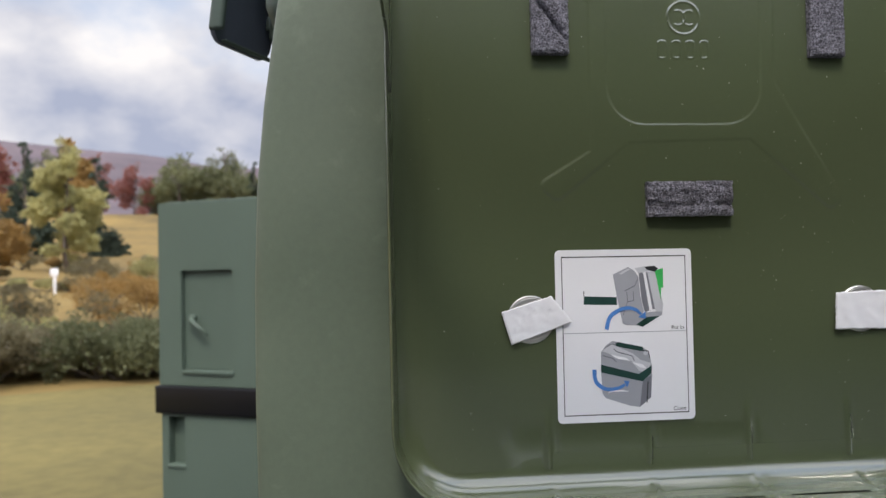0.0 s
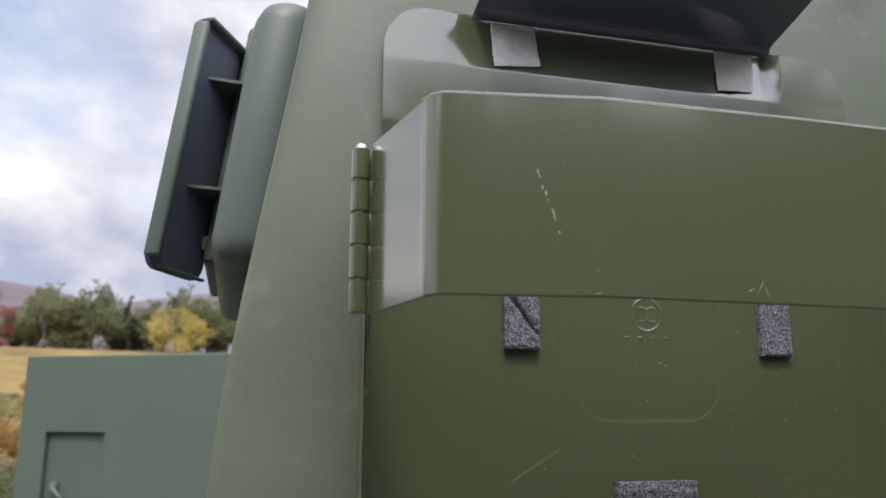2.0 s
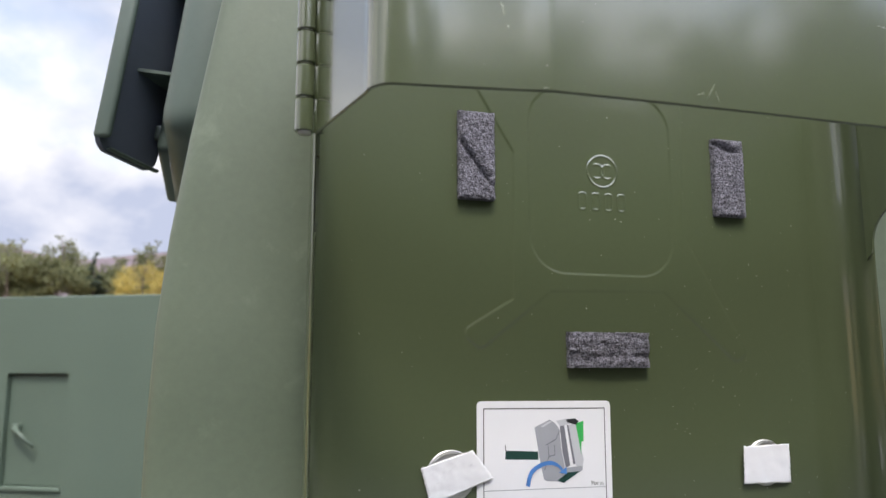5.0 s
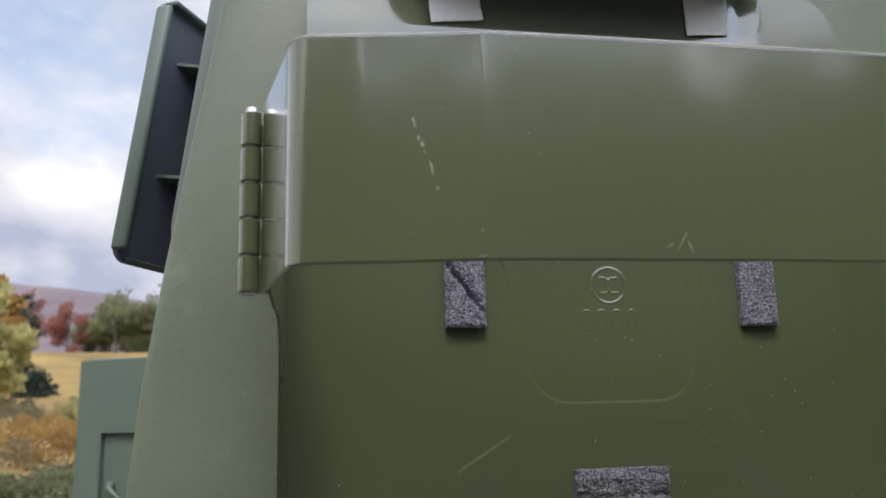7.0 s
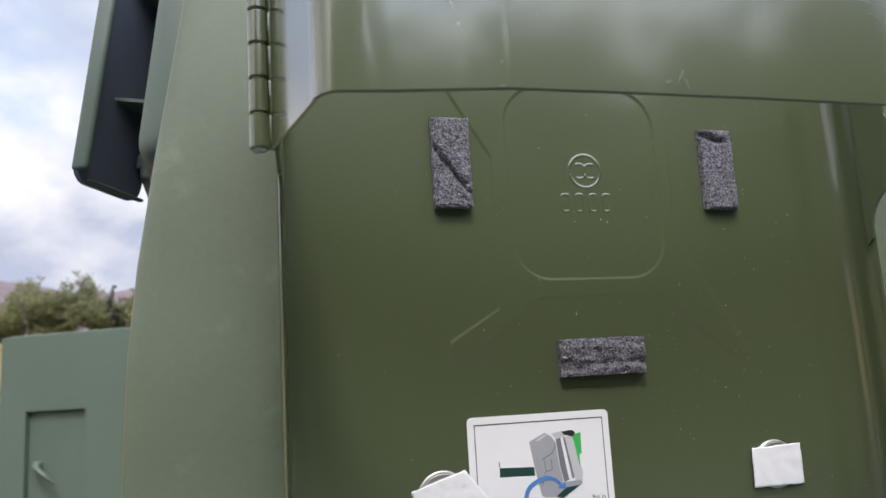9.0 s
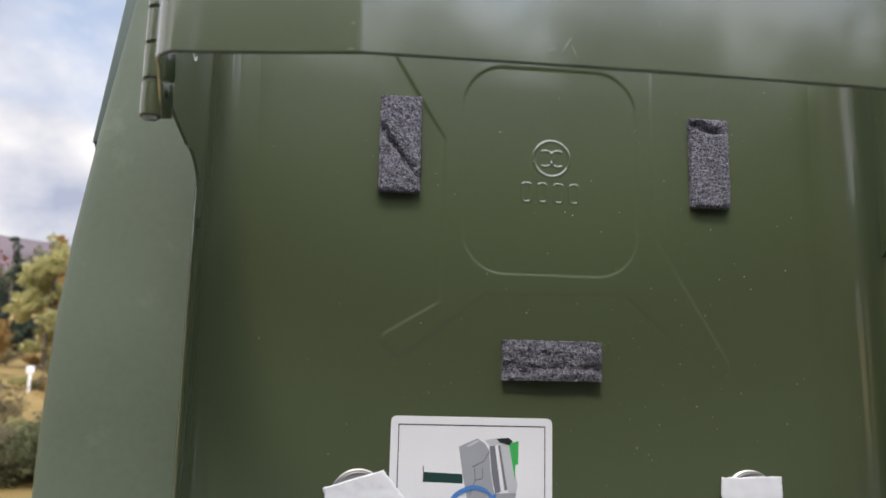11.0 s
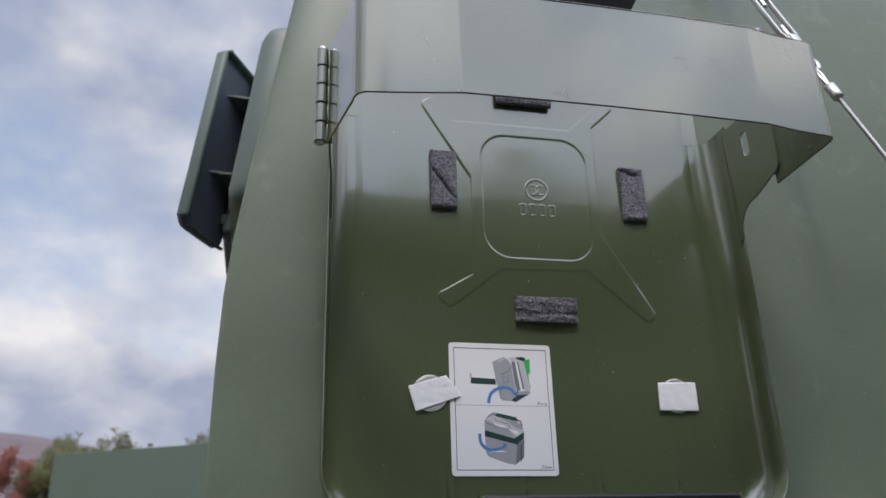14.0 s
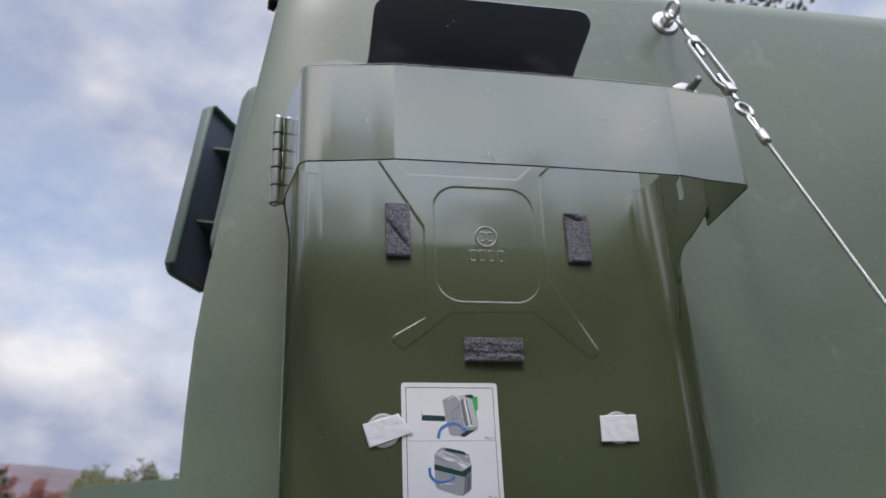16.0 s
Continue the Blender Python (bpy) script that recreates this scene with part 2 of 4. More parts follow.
def tube(bm, points, radius, sides=12, caps=True):
    """A round bar along points; radius a number or one for each point."""
    pts = [Vector(p) for p in points]
    rad = radius if isinstance(radius, (list, tuple)) else [radius] * len(pts)
    rings, up = [], None
    for i, p in enumerate(pts):
        d = (pts[min(i + 1, len(pts) - 1)] - pts[max(i - 1, 0)]).normalized()
        if up is None:
            up = d.orthogonal().normalized()
        side = d.cross(up).normalized()
        up = side.cross(d).normalized()
        rings.append([bm.verts.new(p + rad[i] * (math.cos(a) * up + math.sin(a) * side)) for a in (2 * math.pi * k / sides for k in range(sides))])
    for a, b in zip(rings, rings[1:]):
        for k in range(sides):
            bm.faces.new((a[k], a[(k + 1) % sides], b[(k + 1) % sides], b[k]))
    if caps:
        bm.faces.new(rings[0][::-1])
        bm.faces.new(rings[-1])


def ring(bm, centre, axis, major, minor, sides=24, inner=8, squash=1.0):
    axis = Vector(axis).normalized()
    u = axis.orthogonal().normalized()
    if abs(axis.z) < 0.99:
        u = (Vector((0, 0, 1)) - axis * axis.z).normalized()
    w = axis.cross(u)
    vs = []
    for i in range(sides):
        a = 2 * math.pi * i / sides
        c = Vector(centre) + major * (math.cos(a) * u + math.sin(a) * w * squash)
        d = (math.cos(a) * u + math.sin(a) * w).normalized()
        vs.append([bm.verts.new(c + minor * (math.cos(b) * d + math.sin(b) * axis)) for b in (2 * math.pi * k / inner for k in range(inner))])
    for i in range(sides):
        for k in range(inner):
            bm.faces.new((vs[i][k], vs[(i + 1) % sides][k], vs[(i + 1) % sides][(k + 1) % inner], vs[i][(k + 1) % inner]))


def disc(bm, centre, axis, radius, depth, sides=28, bevel=0.0):
    """A round plate from centre along axis, depth thick."""
    axis = Vector(axis).normalized()
    c = Vector(centre)
    if bevel > 0:
        tube(bm, [c, c + axis * (depth - bevel), c + axis * depth], [radius, radius, radius - bevel], sides)
    else:
        tube(bm, [c, c + axis * depth], radius, sides)


def rounded(x0, x1, z0, z1, r, n=6):
    """The outline of a rectangle with rounded corners, in x and z."""
    out = []
    for cx, cz, a0 in ((x1 - r, z1 - r, 0), (x0 + r, z1 - r, 90), (x0 + r, z0 + r, 180), (x1 - r, z0 + r, 270)):
        for k in range(n + 1):
            a = radians(a0 + 90 * k / n)
            out.append((cx + r * math.cos(a), cz + r * math.sin(a)))
    return out


def inset(outline, c):
    """The outline moved inwards by c."""
    n = len(outline)
    area = sum(outline[i][0] * outline[(i + 1) % n][1] - outline[(i + 1) % n][0] * outline[i][1] for i in range(n))
    out = []
    for i in range(n):
        a, b, d = Vector(outline[i - 1]), Vector(outline[i]), Vector(outline[(i + 1) % n])
        t = ((b - a).normalized() + (d - b).normalized()).normalized()
        m = Vector((-t.y, t.x)) * (1 if area > 0 else -1)
        out.append(tuple(b + m * c))
    return out


def slab(bm, outline, y0, y1, chamfer=0.0):
    """A plate with an outline in x and z, from depth y0 (its face) to y1."""
    rows = [(outline, y0), (outline, y1)]
    if chamfer > 0:
        rows = [(inset(outline, chamfer), y0), (outline, y0 + chamfer), (outline, y1)]
    rings = [[bm.verts.new((x, y, z)) for x, z in o] for o, y in rows]
    bm.faces.new(rings[0])
    bm.faces.new(rings[-1][::-1])
    n = len(outline)
    for a, b in zip(rings, rings[1:]):
        for i in range(n):
            bm.faces.new((a[i], b[i], b[(i + 1) % n], a[(i + 1) % n]))


def strip(bm, path, z0, z1, thick, closed=False):
    """An upright sheet of metal that follows a path in x and y."""
    n = len(path)
    nor = []
    for i in range(n):
        a, b = Vector(path[max(i - 1, 0)]), Vector(path[min(i + 1, n - 1)])
        d = (b - a).normalized()
        nor.append(Vector((-d.y, d.x)))
    rows = []
    for i, (x, y) in enumerate(path):
        ox, oy = x + nor[i].x * thick, y + nor[i].y * thick
        c = 0.4 * thick
        mx, my, kx, ky = x + nor[i].x * c, y + nor[i].y * c, ox - nor[i].x * c, oy - nor[i].y * c
        rows.append([bm.verts.new(p) for p in ((x, y, z0 + c), (x, y, z1 - c), (mx, my, z1), (kx, ky, z1), (ox, oy, z1 - c), (ox, oy, z0 + c), (kx, ky, z0), (mx, my, z0))])
    for a, b in zip(rows, rows[1:]):
        for k in range(8):
            bm.faces.new((a[k], a[(k + 1) % 8], b[(k + 1) % 8], b[k]))
    bm.faces.new(rows[0])
    bm.faces.new(rows[-1][::-1])


# ---- ground and distance ----
def land(x, y):
    """Height of the land: a flat lawn, a meadow that rises beyond it, wooded hills far off."""
    r = math.hypot(x, y)
    z = 0.0
    if r > 12:
        q = min(r, 110) - 12
        z += 0.036 * q + 0.00068 * q * q + 0.25 * noise.noise((x * 0.08, y * 0.08, 0.0)) * min(1, (r - 12) / 20)
    if r > 110:
        k = min(1.0, (r - 110) / 650)
        k = k * k * (3 - 2 * k)
        a = math.atan2(x, y)
        f = max(0.0, min(1.0, (a + 0.25) / 0.12))
        z += k * (104 - 16 * f * f * (3 - 2 * f) + 7 * math.sin(a * 6.0 + 0.5) + 5 * math.sin(a * 15.0 + 1.7) + 5 * noise.noise((x * 0.008, y * 0.008, 3.0)))
    return z


def build_ground():
    bm = bmesh.new()
    radii = [0.0, 1, 2, 3.5, 4.8, 7, 9, 10, 11, 12, 13, 14.5, 17, 22, 27, 33, 40, 50, 62, 75, 90, 110, 140, 180, 230, 280, 340, 420, 520, 640, 760, 1000, 1600, 3000]
    n = 144
    rows = []
    for r in radii[1:]:
        rows.append([])
        for k in range(n):
            a = 2 * math.pi * k / n
            rr = r * (1 + 0.03 * noise.noise((math.cos(a) * 2, math.sin(a) * 2, r * 0.1)) * (r > 6))
            x, y = rr * math.sin(a), rr * math.cos(a)
            rows[-1].append(bm.verts.new((x, y, land(x, y))))
    c = bm.verts.new((0, 0, 0))
    for k in range(n):
        bm.faces.new((c, rows[0][(k + 1) % n], rows[0][k])).material_index = 3
    for i, (a, b) in enumerate(zip(rows, rows[1:])):
        for k in range(n):
            f = bm.faces.new((a[k], a[(k + 1) % n], b[(k + 1) % n], b[k]))
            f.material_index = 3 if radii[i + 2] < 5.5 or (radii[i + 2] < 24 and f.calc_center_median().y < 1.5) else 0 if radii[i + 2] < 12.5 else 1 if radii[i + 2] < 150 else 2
    me = bpy.data.meshes.new("ground")
    bmesh.ops.recalc_face_normals(bm, faces=bm.faces)
    bm.to_mesh(me)
    bm.free()
    for m in (GRASS, MEADOW, HILL, UNSEEN_GRAVEL):
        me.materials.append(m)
    me.polygons.foreach_set("use_smooth", [True] * len(me.polygons))
    return tagged(new("ground", me), "mown lawn running into a brown autumn meadow and wooded hills", "ground", kind="structure")


build_ground()


# ---- the green moulded body that carries the holder ----
EDGE = [(0.0, -0.254), (1.20, -0.2605), (1.37, -0.2635), (1.45, -0.2645), (1.52, -0.2640), (1.58, -0.2618), (1.63, -0.2570), (1.69, -0.2485), (1.73, -0.2420), (1.77, -0.2355), (1.805, -0.2297), (1.84, -0.2240), (1.89, -0.2167), (1.94, -0.2095), (2.003, -0.2005)]
WALL_Y = 0.0045
BODY_R, BODY_BACK = 1.70, 0.95


def wall_lean(z):
    """How far the front of the shelter has drawn back at a height."""
    e = z - 1.79
    return 0.022 * (e + math.sqrt(e * e + 0.02 ** 2))


def body_outline(x0, inset, lean=0.0, ra=0.078, rb=0.016, n=9):
    out = []
    x1, y0, y1 = BODY_R - inset, WALL_Y + lean + inset, BODY_BACK - inset
    x0 = x0 + inset
    for cx, cy, a0, rx, ry in ((x0 + ra, y0 + rb, 180, ra, rb), (x1 - 0.03, y0 + 0.03, 270, 0.03, 0.03), (x1 - 0.03, y1 - 0.03, 0, 0.03, 0.03), (x0 + 0.03, y1 - 0.03, 90, 0.03, 0.03)):
        for k in range(n + 1):
            a = radians(a0 + 90 * k / n)
            out.append((cx + rx * math.cos(a), cy + ry * math.sin(a)))
    return out


def build_body():
    bm = bmesh.new()
    rows = []
    levels = [(z, x, 0.0) for z, x in EDGE]
    R = 0.042
    for k in range(1, 9):
        a = radians(90 * k / 8)
        levels.append((2.003 + R * math.sin(a), -0.2005 + R * math.sin(a) * 0.13, R * (1 - math.cos(a))))
    for z, x, inset in levels:
        rows.append([bm.verts.new((px, py, z)) for px, py in body_outline(x, inset, wall_lean(z))])
    n = len(rows[0])
    for a, b in zip(rows, rows[1:]):
        for k in range(n):
            bm.faces.new((a[k], a[(k + 1) % n], b[(k + 1) % n], b[k]))
    bm.faces.new(rows[0])
    bm.faces.new(rows[-1])
    top = empty("equipment_shelter", 0.7, 0.5, 0)
    tagged(top, "matt green moulded equipment shelter with rounded edges", "shelter")
    part("shell", bm, SHELL, top, tol=40)
    bm = bmesh.new()
    tube(bm, [(-0.196, 0.05, 1.984), (-0.208, 0.05, 1.985), (-0.209, 0.05, 1.985), (-0.216, 0.05, 1.986)], [0.006, 0.006, 0.009, 0.008], 14)
    part("rubber_stop", bm, BLACK, top, "small black rubber stop")
    return top


shelter = build_body()


def wall_y(x, z):
    """Depth of the wall's face, which rounds off towards its edge."""
    x0 = float(np.interp(z, [e[0] for e in EDGE], [e[1] for e in EDGE]))
    u = max(0.0, min(1.0, (x0 + 0.078 - x) / 0.078))
    return WALL_Y + wall_lean(z) + 0.016 * (1 - math.sqrt(1 - u * u))


# ---- jerry can holder ----
PX, ZB, RC, RIM = 0.183, 1.392, 0.046, -0.032
holder = empty("jerry_can_holder", 0, 0, ZB)
tagged(holder, "glossy olive green steel jerry can holder bolted to the wall, empty", "can holder")

XSHAPE = [(-0.100, 1.762), (-0.092, 1.768), (-0.072, 1.746), (0.040, 1.746), (0.078, 1.782), (0.086, 1.776), (0.063, 1.752), (0.061, 1.642), (0.104, 1.568), (0.097, 1.562), (0.045, 1.606), (-0.034, 1.604), (-0.080, 1.569), (-0.089, 1.578), (-0.058, 1.598), (-0.057, 1.690)]


def polygon_distance(X, Z, poly):
    d = np.full(X.shape, 1e9)
    inside = np.zeros(X.shape, bool)
    n = len(poly)
    for i in range(n):
        ax, az = poly[i]
        bx, bz = poly[(i + 1) % n]
        ex, ez = bx - ax, bz - az
        t = np.clip(((X - ax) * ex + (Z - az) * ez) / (ex * ex + ez * ez), 0, 1)
        d = np.minimum(d, np.hypot(X - ax - t * ex, Z - az - t * ez))
        crosses = ((az > Z) != (bz > Z)) & (X < (bx - ax) * (Z - az) / (bz - az + 1e-12) + ax)
        inside ^= crosses
    return np.where(inside, -d, d)


def rounded_box_distance(X, Z, cx, cz, hx, hz, r):
    qx, qz = np.abs(X - cx) - hx + r, np.abs(Z - cz) - hz + r
    return np.hypot(np.maximum(qx, 0), np.maximum(qz, 0)) + np.minimum(np.maximum(qx, qz), 0) - r


def step_up(d, width):
    """1 inside, 0 outside, with a soft edge."""
    t = np.clip(0.5 - d / width, 0, 1)
    return t * t * (3 - 2 * t)


FLUTES = (-0.0895, -0.0265, 0.0375, 0.1030)


def flute(u):
    """A narrow drain flute pressed in beside a ridge."""
    return 0.0019 * np.exp(-(u / 0.0021) ** 2) - 0.0009 * np.exp(-((u - 0.0048) / 0.0022) ** 2)


def build_back_plate():
    xs, zs = np.linspace(-0.1665, 0.1665, 560), np.linspace(1.4065, 1.799, 640)
    X, Z = np.meshgrid(xs, zs, indexing="ij")
    reach = np.hypot(X - 0.003, Z - 1.672)
    deep = np.clip(np.maximum((Z - 1.650) / 0.02, (reach - 0.085) / 0.02), 0, 1)
    h = (0.00025 + 0.00028 * deep - 0.00012 * np.clip((Z - 1.722) / 0.02, 0, 1)) * step_up(polygon_distance(X, Z, inset(XSHAPE, 0.0045)) - 0.0046, 0.0021)
    h -= 0.00042 * step_up(rounded_box_distance(X, Z, 0.003, 1.675, 0.050, 0.060, 0.024), 0.0018)
    # stamped roundel and marks
    rr = np.hypot(X - 0.0035, Z - 1.6815)
    h += 0.0005 * step_up(np.abs(rr - 0.0103) - 0.0004, 0.0011)
    for s in (-1, 1):
        q = np.hypot(X - 0.0035 - s * 0.0036, Z - 1.6815)
        arc = np.abs(q - 0.0046) - 0.0003
        arc = np.where(s * (X - 0.0035 - s * 0.0036) > 0.0024, 1.0, arc)
        h += 0.0004 * step_up(arc, 0.0010)
    # slight dish of the pressed sheet and the shallow drain flutes at the foot
    h += 0.0005 * np.sin(X * 19 + 0.6) * np.cos(Z * 15)
    for s in (-1, 1):
        e = s * X - 0.106
        edge = np.clip((s * X - 0.152) / 0.0145, 0, 1)
        h += 0.020 * 0.5 * (e + np.sqrt(e * e + 0.003 ** 2)) * (1 - 0.75 * edge * edge * (3 - 2 * edge))
    for fx in FLUTES:
        h += flute(X - fx) * step_up(Z - 1.432, 0.034)
    # stamped marks under the roundel
    for k in range(4):
        h += 0.00060 * step_up(np.abs(rounded_box_distance(X, Z, -0.0108 + 0.0091 * k, 1.6615, 0.0025, 0.0053, 0.0014)) - 0.0002, 0.0010)
    me = bpy.data.meshes.new("back_plate")
    nx, nz = len(xs), len(zs)
    verts = np.stack([X, -h, Z], -1).reshape(-1, 3)
    i, j = np.meshgrid(np.arange(nx - 1), np.arange(nz - 1), indexing="ij")
    a = (i * nz + j).ravel()
    faces = np.stack([a, a + nz, a + nz + 1, a + 1], -1)
    me.from_pydata(verts.tolist(), [], faces.tolist())
    me.polygons.foreach_set("use_smooth", [True] * len(me.polygons))
    me.materials.append(OLIVE)
    ob = new("back_plate", me)
    ob.parent = holder
    ob.matrix_parent_inverse = holder.matrix_world.inverted()
    return ob


back_plate = build_back_plate()


def u_path(d, top, n=10):
    """Down one side from top, round the foot and up the other, moved inwards by d."""
    out = [(-PX + d, (top, 1.642, 1.542, 1.442)[k]) for k in range(4)]
    for cx, a0 in ((-PX + RC, 180), (PX - RC, 270)):
        for k in range(n + 1):
            a = radians(a0 + 90 * k / n)
            out.append((cx + (RC - d) * math.cos(a), ZB + RC + (RC - d) * math.sin(a)))
        if a0 == 180:
            w = PX - RC
            out += [(-w + 2 * w * k / 230, ZB + d) for k in range(1, 230)]
    out += [(PX - d, (top, 1.642, 1.542, 1.442)[k]) for k in range(3, -1, -1)]
    return out


def build_rim():
    bm = bmesh.new()
    prof = [(0.0, RIM), (0.0, -0.017)]
    prof += [(0.017 - 0.017 * math.cos(radians(90 * k / 8)), -0.017 + 0.0166 * math.sin(radians(90 * k / 8))) for k in range(1, 9)]
    prof += [(0.024, -0.0003), (0.024, 0.0014)]
    prof += [(0.017 - 0.0185 * math.cos(radians(90 * k / 5)), -0.017 + 0.0184 * math.sin(radians(90 * k / 5))) for k in range(5, -1, -1)]
    prof += [(-0.0016, RIM), (-0.0008, RIM - 0.0008)]
    m = len(prof)
    loops = []
    for i, (d, y) in enumerate(prof):
        # the bend is cut away in a half round at the upper ends, and fluted along the foot
        q = max(0.0, 1 - ((max(d, 0.0) - 0.010) / 0.014) ** 2)
        fold = math.sin(math.pi * min(1.0, max(0.0, (-0.004 - y) / 0.026))) if i < 11 else 0.0
        loop = []
        for x, z in u_path(d, 1.756 - 0.013 * math.sqrt(q)):
            e = 0.5 * fold * sum(float(flute(x - fx)) for fx in FLUTES) if z < ZB + 0.03 and abs(x) < 0.14 else 0.0
            loop.append(bm.verts.new((x, y - 0.6 * e, z + 0.8 * e)))
        loops.append(loop)
    for i in range(m):
        a, b = loops[i], loops[(i + 1) % m]
        for k in range(len(a) - 1):
            bm.faces.new((a[k], a[k + 1], b[k + 1], b[k]))
    bm.faces.new([l[0] for l in loops])
    bm.faces.new([l[-1] for l in loops][::-1])
    part("rim", bm, OLIVE, holder, "turned-up rim with rounded foot corners", tol=50)


build_rim()


def lean_back(z, x=0.0):
    """The upper sheet leans back with the wall on its way up to the bend, least at its wings."""
    e, f = z - 1.797, z - 1.840
    wing = min(1.0, max(0.0, (abs(x) - 0.104) / 0.018))
    bend = 0.095 * (1 - wing * (0.85 if x < 0 else 1.05))
    return 0.006 * (e + math.sqrt(e * e + 0.008 ** 2)) + bend * (f + math.sqrt(f * f + 0.0005 ** 2)) - 0.0010 * min(1.0, max(0.0, (z - 1.778) / 0.02))


def drawn_back(x, y, z, dy):
    """A point of the upper sheet or flap, kept in line while it draws back by dy."""
    k = 1 + dy / 0.475
    return -0.24 + (x + 0.24) * k, y + dy, 1.625 + (z - 1.625) * k


def sheet_wing(x):
    """The sides of the sheet turn forward a little past a crease."""
    e = abs(x) - 0.109
    return -0.030 * 0.5 * (e + math.sqrt(e * e + 0.001 ** 2))


def build_upper_sheet():
    bm = bmesh.new()
    r, rows = 0.030, []
    for i in range(361):
        z = 1.742 + 0.135 * i / 360
        cut = r - math.sqrt(max(0.0, r * r - max(0.0, z - 1.877 + r) ** 2))
        xs = [-0.171 + cut + (0.344 - 2 * cut) * k / 160 for k in range(161)]
        rows.append([bm.verts.new(drawn_back(x, 0.0008 + sheet_wing(x), z, lean_back(z, x))) for x in xs])
    for a, b in zip(rows, rows[1:]):
        for k in range(160):
            bm.faces.new((a[k], a[k + 1], b[k + 1], b[k]))
    bmesh.ops.recalc_face_normals(bm, faces=bm.faces)
    bm.faces.ensure_lookup_table()
    bmesh.ops.solidify(bm, geom=bm.faces[:], thickness=0.0012 if bm.faces[0].normal.y < 0 else -0.0012)
    part("upper_sheet", bm, OLIVE, holder, tol=40)
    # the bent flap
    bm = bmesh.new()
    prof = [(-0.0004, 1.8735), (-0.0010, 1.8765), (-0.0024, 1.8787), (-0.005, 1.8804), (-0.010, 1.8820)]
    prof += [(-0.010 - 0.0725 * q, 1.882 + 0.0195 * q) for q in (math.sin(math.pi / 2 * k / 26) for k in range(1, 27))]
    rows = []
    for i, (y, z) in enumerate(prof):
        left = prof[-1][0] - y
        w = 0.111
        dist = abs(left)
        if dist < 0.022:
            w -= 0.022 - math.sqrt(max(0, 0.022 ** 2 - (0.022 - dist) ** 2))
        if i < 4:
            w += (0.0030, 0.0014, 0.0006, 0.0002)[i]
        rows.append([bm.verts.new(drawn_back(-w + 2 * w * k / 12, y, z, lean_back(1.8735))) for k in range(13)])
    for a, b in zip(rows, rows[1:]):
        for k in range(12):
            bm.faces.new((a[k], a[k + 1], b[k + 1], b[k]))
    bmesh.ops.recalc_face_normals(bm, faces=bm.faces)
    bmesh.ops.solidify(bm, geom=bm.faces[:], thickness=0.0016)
    flap = part("top_flap", bm, FLAPBLUE, holder, "blue-grey top flap bent forward over the can", tol=40)
    for x, y in ((-0.031, -0.058), (-0.036, -0.052)):
        bm = bmesh.new()
        z = 1.882 + 0.0195 * (-0.010 - y) / 0.0725 - 0.0012
        disc(bm, drawn_back(x, y, z, lean_back(1.8735)), (0, -0.4, -0.9), 0.0010, 0.0006, 10)
        part("paint_chip", bm, LIGHTGREY, flap)


build_upper_sheet()


def side_tab(s):
    """The ear that stands forward from the rim and carries the band; s is -1 or 1."""
    bm = bmesh.new()
    pts = [(-0.028, 1.742), (-0.028, 1.628), (-0.0325, 1.632)]
    pts += [(-0.0335 - 0.022 * (1 - math.cos(radians(90 * k / 8))), 1.636 + 0.026 * math.sin(radians(90 * k / 8))) for k in range(9)]
    pts += [(-0.070, 1.668)]
    pts += [(-0.078 - 0.010 * math.sin(radians(90 * k / 6)), 1.682 - 0.010 * math.cos(radians(90 * k / 6))) for k in range(7)]
    pts += [(-0.088, 1.742)]
    def ear_x(y):
        return s * (PX + 0.0075 * max(0.0, (-0.033 - y) / 0.055))

    outer = [bm.verts.new((ear_x(y), y, z)) for y, z in pts]
    eo = [bm.edges.new((outer[i], outer[(i + 1) % len(outer)])) for i in range(len(outer))]
    hole = []
    for cz, a0 in ((1.724, 0), (1.707, 180)):
        hole += [(-0.056 + 0.0038 * math.cos(radians(a0 + 180 * k / 8)), cz + 0.0038 * math.sin(radians(a0 + 180 * k / 8))) for k in range(9)]
    hv = [bm.verts.new((ear_x(y), y, z)) for y, z in hole]
    eh = [bm.edges.new((hv[i], hv[(i + 1) % len(hv)])) for i in range(len(hv))]
    bmesh.ops.triangle_fill(bm, use_beauty=True, use_dissolve=False, edges=eo + eh)
    bmesh.ops.recalc_face_normals(bm, faces=bm.faces)
    bmesh.ops.solidify(bm, geom=bm.faces[:], thickness=0.0016)
    part("side_ear", bm, OLIVE, holder, "side ear with a slotted hole", smooth=False)


side_tab(-1)
side_tab(1)


